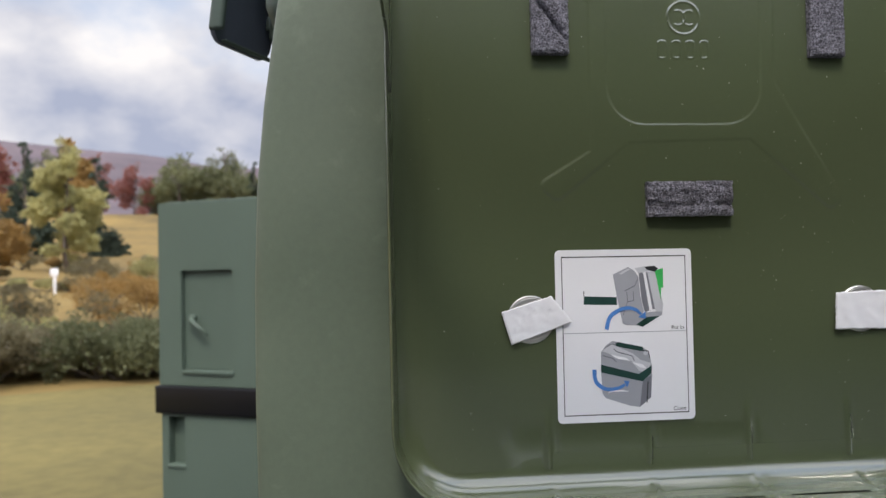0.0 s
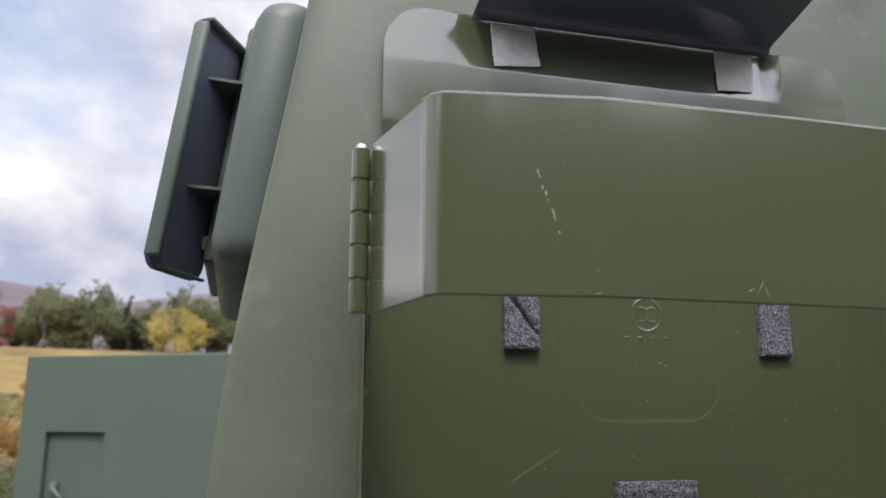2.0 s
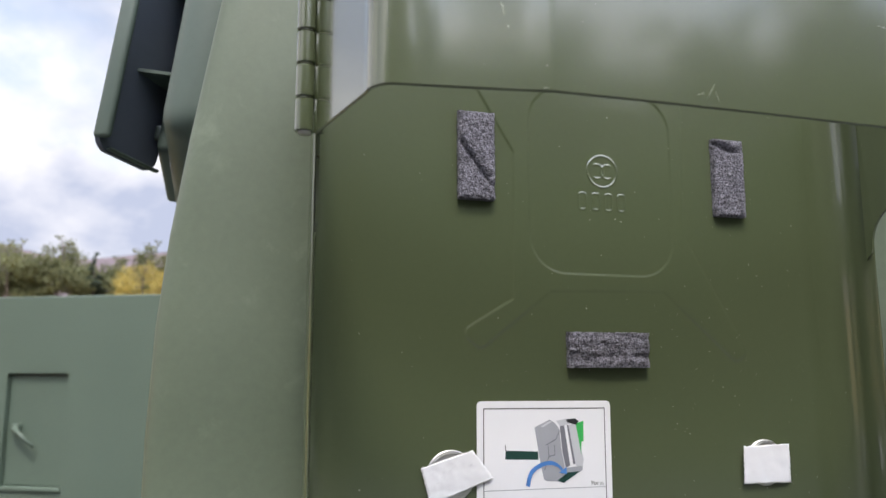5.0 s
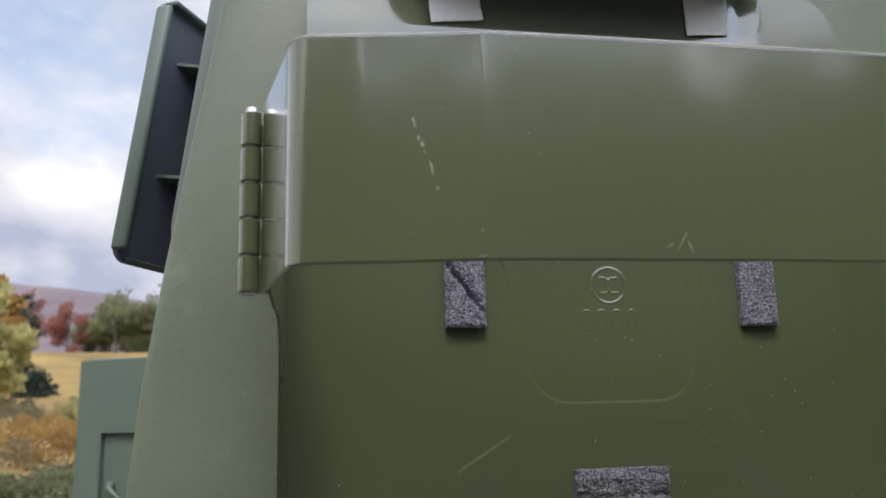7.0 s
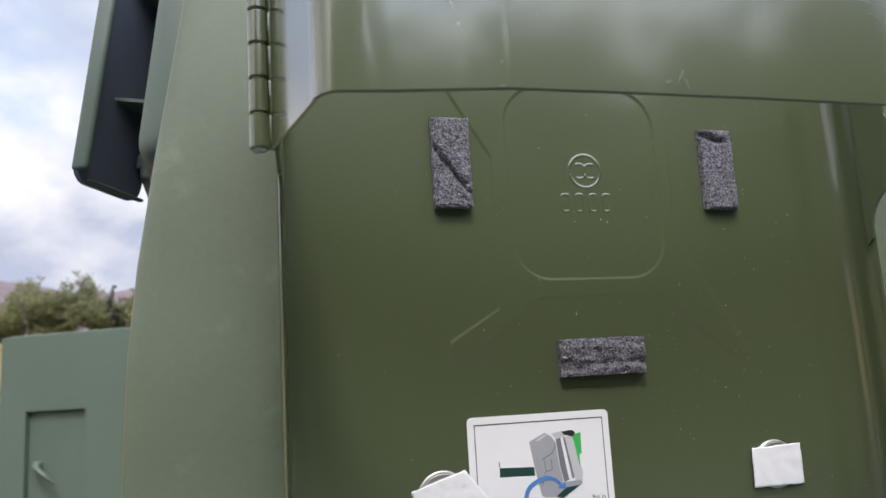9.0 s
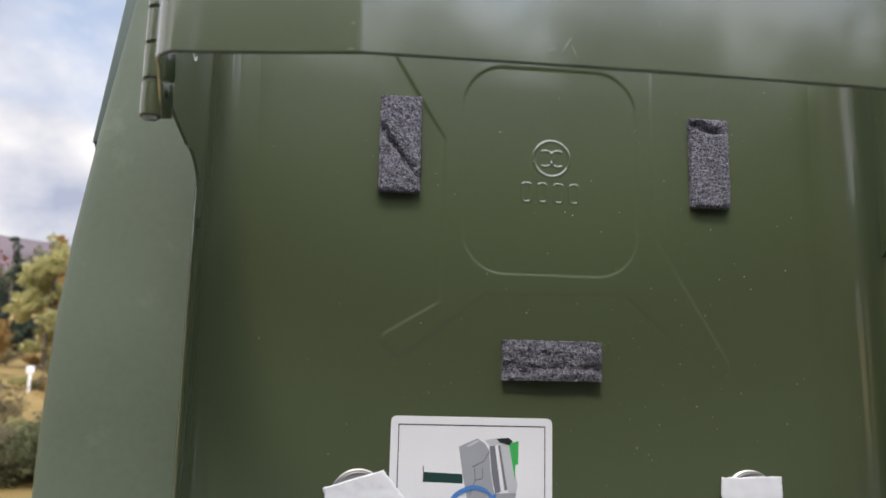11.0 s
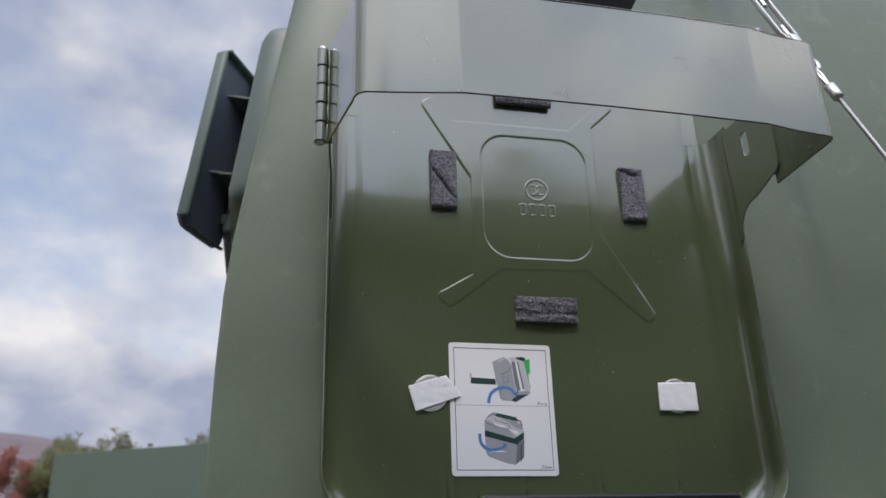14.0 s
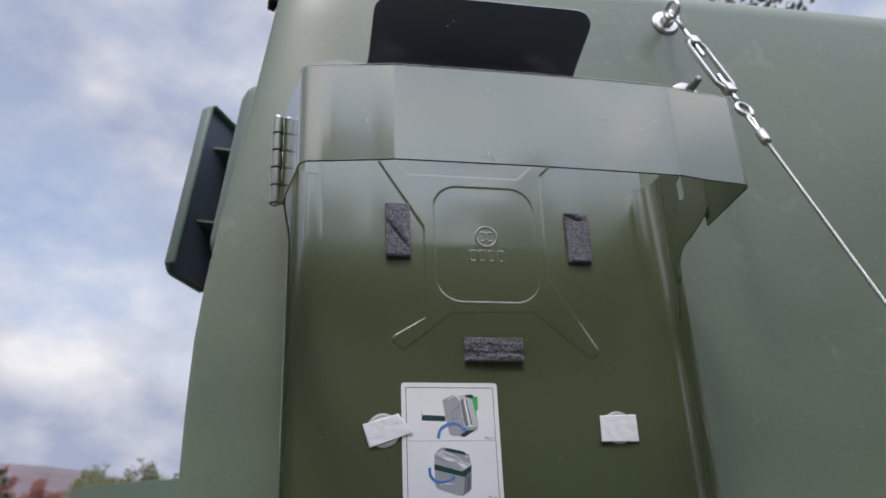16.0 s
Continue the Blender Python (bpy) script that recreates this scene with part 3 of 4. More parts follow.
def build_band():
    bm = bmesh.new()
    path = [(-0.1905, -0.087), (-0.1850, -0.115), (-0.1795, -0.1425)]
    path += [(-0.1675 - 0.0115 * math.cos(radians(72 * k / 6)), -0.1458 - 0.0130 * math.sin(radians(72 * k / 6))) for k in range(7)]
    path += [(-0.150, -0.1610), (-0.125, -0.1650), (-0.109, -0.1678), (-0.1075, -0.16825), (-0.106, -0.1682), (-0.06, -0.1690), (0.0, -0.1695), (0.06, -0.1690), (0.121, -0.1676), (0.125, -0.1672), (0.150, -0.1625)]
    path += [(0.181 + 0.0085 * math.sin(radians(85 * k / 6)), -0.1505 - 0.0085 * math.cos(radians(85 * k / 6))) for k in range(7)]
    path += [(0.1910, -0.118), (0.1925, -0.080)]
    strip(bm, path, 1.664, 1.750, 0.0017)
    band = part("clamp_band", bm, OLIVE, holder, "wide hinged clamp band across the front", tol=35)
    # pale line on the top edge, the sky caught there put into colour
    bm = bmesh.new()
    tube(bm, [(x, y - 0.0006 * (abs(x) < 0.17), 1.7499) for x, y in path[3:]], 0.00028, 6)
    part("worn_edge", bm, EDGE_GLINT, band, "pale sky glint painted along the upper edge")
    for x, z, a, l in ((-0.036, 1.671, 60, 0.008), (-0.033, 1.669, 110, 0.005), (-0.041, 1.6695, 20, 0.004), (-0.110, 1.6655, 10, 0.004), (0.060, 1.712, 170, 0.010), (0.088, 1.713, 5, 0.012), (0.064, 1.705, 160, 0.006), (0.092, 1.704, 175, 0.007)):
        bm = bmesh.new()
        dx, dz = 0.5 * l * math.cos(radians(a)), 0.5 * l * math.sin(radians(a))
        yy = -0.1700 if abs(x) < 0.1 else -0.1677 if abs(x) < 0.12 else -0.1652
        tube(bm, [(x - dx, yy, z - dz), (x, yy - 0.0001, z), (x + dx, yy, z + dz)], [0.00005, 0.00013, 0.00005], 6)
        part("scratch", bm, SCRATCH, band)
    # a broken line of chipped paint
    rg = random.Random(12)
    for q in (0.0, 0.03, 0.08, 0.27, 0.36, 0.47, 0.63, 0.68, 0.74, 0.79, 1.0):
        bm = bmesh.new()
        x, z, r = -0.1335 + 0.0085 * q + rg.uniform(-0.0006, 0.0006), 1.7165 - 0.026 * q, rg.uniform(0.0003, 0.0008)
        vs = []
        for i in range(9):
            a = 2 * math.pi * i / 9
            px = x + r * rg.uniform(0.35, 0.8) * math.cos(a)
            vs.append(bm.verts.new((px, float(np.interp(px, [-0.150, -0.125, -0.109], [-0.1610, -0.1650, -0.1677])) - 0.00008, z + r * rg.uniform(0.7, 1.9) * math.sin(a) - 0.25 * (px - x))))
        bm.faces.new(vs)
        part("paint_chip", bm, SCRATCH, band, smooth=False)
    # a patch where the paint has blistered
    rg, bm = random.Random(31), bmesh.new()
    fold = ([0.06, 0.121, 0.125, 0.150, 0.181], [-0.1690, -0.1676, -0.1672, -0.1625, -0.1590])
    for k in range(170):
        x, z, r = rg.gauss(0.128, 0.012), rg.gauss(1.679, 0.006), rg.uniform(0.0004, 0.0010)
        if not (0.085 < x < 0.158 and 1.667 < z < 1.700):
            continue
        rim = []
        for i in range(8):
            a = 2 * math.pi * i / 8
            px = x + r * math.cos(a)
            rim.append(bm.verts.new((px, float(np.interp(px, *fold)) + 0.00005, z + r * 0.8 * math.sin(a))))
        mid = bm.verts.new((x, float(np.interp(x, *fold)) - 0.00013, z))
        for i in range(8):
            bm.faces.new((rim[i], rim[(i + 1) % 8], mid))
    part("blistered_paint", bm, OLIVE, band)
    return band


band = build_band()


def build_hinge():
    bm = bmesh.new()
    tube(bm, [(-0.1955, -0.0835, 1.664), (-0.1955, -0.0835, 1.7485), (-0.1955, -0.0835, 1.7498)], [0.0030, 0.0030, 0.0024], 14)
    hinge = part("hinge", bm, STEEL, holder, "painted barrel hinge with a bare pin")
    z0, step = 1.6645, 0.0166
    for k in range(5):
        bm = bmesh.new()
        a, b = z0 + k * step + 0.0004, z0 + (k + 1) * step - 0.0004
        tube(bm, [(-0.1955, -0.0835, a), (-0.1955, -0.0835, a + 0.0006), (-0.1955, -0.0835, b - 0.0006), (-0.1955, -0.0835, b)], [0.0041, 0.0047, 0.0047, 0.0041], 18)
        box(bm, -0.1935, -0.1865, -0.0842, -0.0822, a, b, 0.0005)
        part("knuckle", bm, OLIVE, hinge, tol=40)


build_hinge()


def build_shelf():
    bm = bmesh.new()
    half, y1 = 0.098, -0.108
    pts = [(-0.118, RIM + 0.004)]
    pts += [(-0.118 + 0.020 * math.sin(radians(90 * k / 6)), RIM - 0.016 * (1 - math.cos(radians(90 * k / 6)))) for k in range(7)]
    pts += [(-half + 0.006 * (1 - math.cos(radians(90 * k / 5))), y1 + 0.006 - 0.006 * math.sin(radians(90 * k / 5))) for k in range(6)]
    pts += [(-x, y) for x, y in reversed(pts)]
    def rise(y):
        return ZB + 0.009 * max(0.0, (RIM - y) / (RIM - y1))

    lo = [bm.verts.new((x, y, rise(y) - 0.0016)) for x, y in pts]
    hi = [bm.verts.new((x, y, rise(y))) for x, y in pts]
    n = len(pts)
    bm.faces.new(lo)
    bm.faces.new(hi[::-1])
    for i in range(n):
        bm.faces.new((lo[i], lo[(i + 1) % n], hi[(i + 1) % n], hi[i]))
    shelf = part("shelf_tongue", bm, OLIVE, holder, "bottom shelf tongue", tol=40)
    bm = bmesh.new()
    box(bm, -half + 0.008, half - 0.008, y1 - 0.0006, y1 + 0.001, ZB + 0.0075, ZB + 0.018, 0.0004)
    part("front_lip", bm, OLIVE, shelf)
    # the upturned edge runs out along each side towards the rim
    for s in (-1, 1):
        bm = bmesh.new()
        rows = []
        for k in range(25):
            q = k / 24
            x = half - 0.008 + 0.024 * q ** 1.6
            y = y1 + (RIM - y1) * (1 - (1 - q) ** 1.8)
            top = rise(y) + 0.0005 + 0.0098 * (1 - q) ** 1.7
            rows.append([bm.verts.new((s * a, y, z)) for a, z in ((x, rise(y) - 0.0008), (x, top), (x + 0.0014, top), (x + 0.0014, rise(y) - 0.0008))])
        for a, b in zip(rows, rows[1:]):
            for i in range(4):
                bm.faces.new((a[i], a[(i + 1) % 4], b[(i + 1) % 4], b[i]))
        bm.faces.new(rows[0])
        bm.faces.new(rows[-1][::-1])
        part("side_lip", bm, OLIVE, shelf, tol=40)
    bm = bmesh.new()
    box(bm, -0.089, 0.089, y1 - 0.0026, y1 + 0.0030, ZB + 0.0105, ZB + 0.0185, 0.0022, 3)
    part("edge_trim", bm, BLACK, shelf, "black rubber edge trim")
    for x in (-0.089, 0.089):
        bm = bmesh.new()
        z = rise(-0.08) - 0.0015
        tube(bm, [(x, -0.08, z), (x, -0.08, z - 0.0008), (x, -0.08, z - 0.0015)], [0.0032, 0.0030, 0.0014], 14)
        part("rivet", bm, STEEL, shelf)


build_shelf()


def foam_pad(x0, x1, z0, z1, crease, y0=0.0, depth=0.0034):
    """A glued strip of crushed foam, its face uneven, with a crease pressed into it."""
    bm = bmesh.new()
    w, h = x1 - x0, z1 - z0
    nx, nz = max(8, int(w / 0.0006)), max(8, int(h / 0.0006))
    seed = x0 * 71 + z0 * 13
    front, back = [], []
    for i in range(nx + 1):
        front.append([]), back.append([])
        for j in range(nz + 1):
            u, v = i / nx, j / nz
            x, z = x0 + w * u, z0 + h * v
            e = min(u, 1 - u, (v * h) / w, ((1 - v) * h) / w, 0.06) / 0.06
            ax, az, bx, bz = crease
            ex, ez = bx - ax, bz - az
            t = max(0, min(1, ((u - ax) * ex + (v - az) * ez) / (ex * ex + ez * ez)))
            d = math.hypot((u - ax - t * ex) * w, (v - az - t * ez) * h)
            y = -0.0058 + (0.0009 if w > h else 0.0005) * noise.noise((x * (70 if w > h else 190), z * (320 if w > h else 110), seed)) + 0.0008 * noise.noise(((0.8 * x + 0.6 * z) * 640, (0.8 * z - 0.6 * x) * 640, seed + 9.3)) + depth * math.exp(-(max(0.0, d + 0.003 * noise.noise((x * 160, z * 160, seed + 5))) / 0.0022) ** 2)
            jx = 0.0004 * noise.noise((z * 260, seed, 1.0)) if i in (0, nx) else 0
            jz = 0.0004 * noise.noise((x * 260, seed, 2.0)) if j in (0, nz) else 0
            front[-1].append(bm.verts.new((x + jx, y0 + y * (0.82 + 0.18 * e), z + jz)))
            back[-1].append(None)
    for i in range(nx):
        for j in range(nz):
            bm.faces.new((front[i][j], front[i + 1][j], front[i + 1][j + 1], front[i][j + 1]))
    loop = [front[i][0] for i in range(nx + 1)] + [front[nx][j] for j in range(1, nz + 1)] + [front[i][nz] for i in range(nx - 1, -1, -1)] + [front[0][j] for j in range(nz - 1, 0, -1)]
    low = [bm.verts.new((v.co.x, y0 - 0.0002, v.co.z)) for v in loop]
    n = len(loop)
    for k in range(n):
        bm.faces.new((loop[k], loop[(k + 1) % n], low[(k + 1) % n], low[k]))
    return part("foam_pad", bm, FOAM, holder, "grey foam pad, creased and crushed", tol=50)


foam_pad(-0.0940, -0.0712, 1.6575, 1.7120, (0.1, 0.62, 0.95, 0.14))
foam_pad(0.0845, 0.1075, 1.6570, 1.7095, (0.0, 0.93, 0.8, 0.84))
foam_pad(-0.0245, 0.0300, 1.5575, 1.5790, (0.0, 0.27, 1.0, 0.29), depth=0.0016)
foam_pad(-0.0305, 0.0225, 1.7672, 1.7880, (0.1, 0.5, 0.9, 0.6), y0=-0.002, depth=0.001)


# ---- instruction label ----
def build_label():
    ox, oz, W, H = -0.0832, 1.4333, 0.0860, 0.1047
    at = pose(ox, -0.0012, oz, 0, 0.25, 0)
    bm = bmesh.new()
    slab(bm, rounded(0, W, 0, H, 0.003), 0, 0.0006)
    label = part("instruction_label", bm, PAPER, holder, "white instruction label with two can drawings", smooth=False)
    label.matrix_world = at
    bpy.context.view_layer.update()

    def flat(name, outline, mat, layer, lab=""):
        bm = bmesh.new()
        f = [bm.verts.new((x * W, -0.00005 * layer, z * H)) for x, z in outline]
        bm.faces.new(f)
        ob = part(name, bm, mat, None, lab, smooth=False)
        ob.parent = label
        ob.matrix_parent_inverse = Matrix.Identity(4)
        return ob

    def bar(x0, z0, x1, z1, mat, layer, name="printed_line"):
        return flat(name, ((x0, z0), (x1, z0), (x1, z1), (x0, z1)), mat, layer)

    t = 0.006
    bar(0.045, 0.040, 0.955, 0.040 + t, INK, 1), bar(0.045, 0.955, 0.955, 0.955 + t, INK, 1)
    bar(0.045, 0.040, 0.045 + t, 0.96, INK, 1), bar(0.95, 0.040, 0.95 + t, 0.96, INK, 1)
    bar(0.045, 0.515, 0.955, 0.519, GREY, 1)
    def pen(points, w, mat=DIMGREY):
        for (ax, az), (bx, bz) in zip(points, points[1:]):
            n = Vector((az - bz, bx - ax)).normalized() * w
            flat("printed_line", ((ax - n.x, az - n.y), (bx - n.x, bz - n.y), (bx + n.x, bz + n.y), (ax + n.x, az + n.y)), mat, 5)

    def arrow(points, w0, w1):
        """A curved arrow shaft through the points, tapering from w0 to w1."""
        pts = [Vector(p) for p in points]
        fine = []
        for k in range(len(pts) - 1):
            p0, p1, p2, p3 = pts[max(k - 1, 0)], pts[k], pts[k + 1], pts[min(k + 2, len(pts) - 1)]
            for q in range(4):
                t = q / 4
                fine.append(0.5 * (2 * p1 + (p2 - p0) * t + (2 * p0 - 5 * p1 + 4 * p2 - p3) * t * t + (3 * p1 - p0 - 3 * p2 + p3) * t ** 3))
        fine.append(pts[-1])
        left, right = [], []
        for k, p in enumerate(fine):
            d = (fine[min(k + 1, len(fine) - 1)] - fine[max(k - 1, 0)]).normalized()
            w = w0 + (w1 - w0) * k / (len(fine) - 1)
            left.append((p.x - d.y * w, p.y + d.x * w)), right.append((p.x + d.y * w, p.y - d.x * w))
        flat("printed_arrow", left + right[::-1], BLUE, 7)

    # upper drawing: the can tipped into its holder
    flat("printed_strap", ((0.205, 0.730), (0.442, 0.721), (0.445, 0.676), (0.201, 0.682)), DEEPGREEN, 1)
    flat("printed_line", ((0.200, 0.759), (0.206, 0.759), (0.208, 0.730), (0.202, 0.730)), INK, 1)
    flat("printed_can", ((0.418, 0.853), (0.440, 0.862), (0.531, 0.896), (0.577, 0.872), (0.605, 0.839), (0.617, 0.726), (0.639, 0.634), (0.591, 0.564), (0.504, 0.559), (0.482, 0.569), (0.448, 0.702)), GREY, 2)
    flat("printed_bottom", ((0.504, 0.559), (0.638, 0.628), (0.775, 0.635), (0.772, 0.613), (0.629, 0.546), (0.582, 0.555)), GREY, 3)
    flat("printed_side", ((0.607, 0.859), (0.659, 0.865), (0.704, 0.647), (0.646, 0.628), (0.623, 0.713)), DIMGREY, 3)
    flat("printed_side", ((0.640, 0.862), (0.659, 0.865), (0.704, 0.647), (0.680, 0.640)), PAPER, 4)
    flat("printed_seam", ((0.659, 0.865), (0.672, 0.865), (0.720, 0.649), (0.703, 0.644)), DIMGREY, 4)
    flat("printed_side", ((0.672, 0.865), (0.726, 0.872), (0.784, 0.672), (0.773, 0.626), (0.727, 0.636), (0.720, 0.649)), LIGHTGREY, 3)
    flat("printed_base", ((0.583, 0.560), (0.659, 0.602), (0.755, 0.607), (0.629, 0.546)), DEEPGREEN, 4)
    flat("printed_bracket", ((0.726, 0.872), (0.788, 0.887), (0.787, 0.831), (0.786, 0.771), (0.770, 0.771), (0.766, 0.698), (0.740, 0.818)), GREENINK, 4)
    flat("printed_collar", ((0.578, 0.888), (0.652, 0.899), (0.689, 0.872), (0.607, 0.859)), LIGHTGREY, 4)
    flat("printed_cap", ((0.651, 0.896), (0.725, 0.901), (0.751, 0.885), (0.729, 0.865), (0.697, 0.872), (0.666, 0.879)), INK, 5)
    flat("printed_shine", ((0.463, 0.859), (0.530, 0.888), (0.545, 0.882), (0.479, 0.853)), LIGHTGREY, 4)
    pen(((0.604, 0.832), (0.575, 0.786), (0.501, 0.756)), 0.003)
    pen(((0.516, 0.753), (0.521, 0.693), (0.566, 0.700), (0.564, 0.753)), 0.0025)
    pen(((0.521, 0.693), (0.501, 0.649), (0.487, 0.617)), 0.0025)
    arrow(((0.362, 0.535), (0.388, 0.605), (0.450, 0.643), (0.522, 0.658), (0.584, 0.644), (0.618, 0.618)), 0.015, 0.008)
    flat("printed_arrow_head", ((0.595, 0.602), (0.650, 0.634), (0.653, 0.593)), BLUE, 7)
    # lower drawing: the can strapped in
    flat("printed_can", ((0.318, 0.404), (0.353, 0.441), (0.401, 0.467), (0.440, 0.462), (0.631, 0.422), (0.668, 0.402), (0.676, 0.364), (0.689, 0.314), (0.676, 0.134), (0.593, 0.081), (0.524, 0.089), (0.347, 0.138), (0.323, 0.163), (0.317, 0.261)), GREY, 2)
    flat("printed_side", ((0.617, 0.228), (0.687, 0.270), (0.676, 0.134), (0.593, 0.081)), DIMGREY, 3)
    flat("printed_shoulder", ((0.327, 0.410), (0.401, 0.459), (0.444, 0.432), (0.549, 0.392), (0.607, 0.353), (0.683, 0.333), (0.646, 0.277), (0.593, 0.291), (0.537, 0.349), (0.394, 0.389)), LIGHTGREY, 3)
    flat("printed_shine", ((0.386, 0.390), (0.500, 0.368), (0.529, 0.349), (0.438, 0.363)), PAPER, 4)
    flat("printed_shine", ((0.541, 0.342), (0.620, 0.328), (0.649, 0.302), (0.603, 0.309)), PAPER, 4)
    flat("printed_handle", ((0.423, 0.452), (0.447, 0.460), (0.624, 0.429), (0.629, 0.403), (0.598, 0.406), (0.432, 0.435)), DEEPGREEN, 4)
    flat("printed_cap", [(0.625 + 0.026 * math.cos(a), 0.372 + 0.020 * math.sin(a)) for a in (2 * math.pi * k / 16 for k in range(16))], GREY, 4)
    pen(((0.410, 0.425), (0.430, 0.405), (0.545, 0.378), (0.560, 0.350)), 0.003)
    pen(((0.621, 0.407), (0.663, 0.403), (0.673, 0.364)), 0.003, INK)
    flat("printed_strap", ((0.315, 0.333), (0.591, 0.272), (0.685, 0.320), (0.683, 0.276), (0.617, 0.228), (0.315, 0.288)), DEEPGREEN, 5)
    pen(((0.656, 0.227), (0.645, 0.106)), 0.004, INK)
    pen(((0.350, 0.430), (0.400, 0.452), (0.430, 0.440)), 0.003)
    pen(((0.330, 0.385), (0.400, 0.368), (0.430, 0.345)), 0.003)
    flat("printed_cap", [(0.645 + 0.018 * math.cos(a), 0.392 + 0.012 * math.sin(a)) for a in (2 * math.pi * k / 12 for k in range(12))], LIGHTGREY, 5)
    flat("printed_shine", ((0.354, 0.165), (0.396, 0.175), (0.518, 0.172), (0.465, 0.183), (0.389, 0.183)), PAPER, 5)
    arrow(((0.267, 0.305), (0.271, 0.250), (0.301, 0.212), (0.359, 0.189), (0.436, 0.194), (0.487, 0.213)), 0.015, 0.008)
    flat("printed_arrow_head", ((0.478, 0.238), (0.520, 0.231), (0.501, 0.194)), BLUE, 7)
    for words, x, z in (("Put in", 0.838, 0.527), ("Close", 0.838, 0.055)):
        cu = bpy.data.curves.new("words", "FONT")
        cu.body, cu.size = words, 0.0035
        tmp = new("words", cu)
        bpy.context.view_layer.update()
        me = bpy.data.meshes.new_from_object(tmp.evaluated_get(bpy.context.evaluated_depsgraph_get()))
        bpy.data.objects.remove(tmp)
        me.materials.append(INK)
        ob = new("printed_words", me)
        ob.parent = label
        ob.matrix_basis = pose(x * W, -0.0002, z * H, 90, 0, 0)


build_label()


def sticker(name, quad, mat, y, lab, parent=holder, wrinkle=0.0009, n=14):
    """A torn piece of paper or tape with a soft wrinkle. quad: lower left, lower right, upper right, upper left."""
    bm = bmesh.new()
    rows = []
    for i in range(n + 1):
        rows.append([])
        for j in range(n + 1):
            u, v = i / n, j / n
            x = (1 - v) * ((1 - u) * quad[0][0] + u * quad[1][0]) + v * ((1 - u) * quad[3][0] + u * quad[2][0])
            z = (1 - v) * ((1 - u) * quad[0][1] + u * quad[1][1]) + v * ((1 - u) * quad[3][1] + u * quad[2][1])
            jag = 0.0007 * noise.noise((x * 900, z * 900, 4.0))
            back = lean_back(z) if z > 1.8 else 0.0
            d = y - 0.0004 - wrinkle * (abs(noise.noise((x * 85, z * 85, quad[0][0] * 50))) + 0.45 * abs(noise.noise((x * 210 + z * 60, z * 170, quad[0][0] * 90))))
            rows[-1].append(bm.verts.new(drawn_back(x + jag, d, z + jag, back)))
    for i in range(n):
        for j in range(n):
            bm.faces.new((rows[i][j], rows[i + 1][j], rows[i + 1][j + 1], rows[i][j + 1]))
    bmesh.ops.recalc_face_normals(bm, faces=bm.faces)
    bmesh.ops.solidify(bm, geom=bm.faces[:], thickness=0.0002)
    return part(name, bm, mat, parent, lab)


for cx, cz in ((-0.0985, 1.4965), (0.1135, 1.4975)):
    bm = bmesh.new()
    disc(bm, (cx, 0.0, cz), (0, -1, 0), 0.0145, 0.0016, 32, 0.0006)
    ring(bm, (cx, -0.0014, cz), (0, 1, 0), 0.0125, 0.0006, 32, 6)
    part("magnet_disc", bm, STEEL, holder, "flat steel disc under a paper patch", tol=40)
sticker("paper_patch", ((-0.1110, 1.4815), (-0.0730, 1.4945), (-0.0860, 1.5105), (-0.1165, 1.5015)), PAPER, -0.0019, "crumpled white paper patch", wrinkle=0.0006, n=24)
sticker("paper_patch", ((0.0955, 1.4850), (0.1310, 1.4845), (0.1310, 1.5090), (0.0965, 1.5080)), PAPER, -0.0019, "crumpled white paper patch", wrinkle=0.0006, n=24)
sticker("tape_square", ((-0.0975, 1.8420), (-0.0655, 1.8450), (-0.0690, 1.8735), (-0.1000, 1.8720)), TAPE, 0.0004, "wrinkled square of white tape", wrinkle=0.0022, n=26)
sticker("tape_square", ((0.0680, 1.8430), (0.0970, 1.8450), (0.0980, 1.8745), (0.0670, 1.8730)), TAPE, 0.0004, "wrinkled square of white tape", wrinkle=0.0022, n=26)

# dust and grit on the paint
def build_dust():
    rg, bm = random.Random(77), bmesh.new()
    for k in range(230):
        x = rg.uniform(-0.155, 0.155) if k % 2 else rg.gauss(0.085, 0.045)
        z = rg.uniform(1.42, 1.73) if k % 3 else rg.gauss(1.56, 0.05)
        if not (-0.158 < x < 0.158 and 1.415 < z < 1.735) or (-0.086 < x < 0.006 and z < 1.545):
            continue
        r = 0.00010 + 0.00026 * rg.random() ** 2.5
        y = -0.0009 - 0.02 * max(0.0, abs(x) - 0.106)
        rim = [bm.verts.new((x + r * rg.uniform(0.6, 1.2) * math.cos(a), y, z + r * rg.uniform(0.6, 1.2) * math.sin(a))) for a in (2 * math.pi * i / 6 for i in range(6))]
        mid = bm.verts.new((x, y - 0.6 * r, z))
        for i in range(6):
            bm.faces.new((rim[i], rim[(i + 1) % 6], mid))
    part("dust_specks", bm, DUST, back_plate, "pale specks of dust")["kind"] = "stuff"


build_dust()


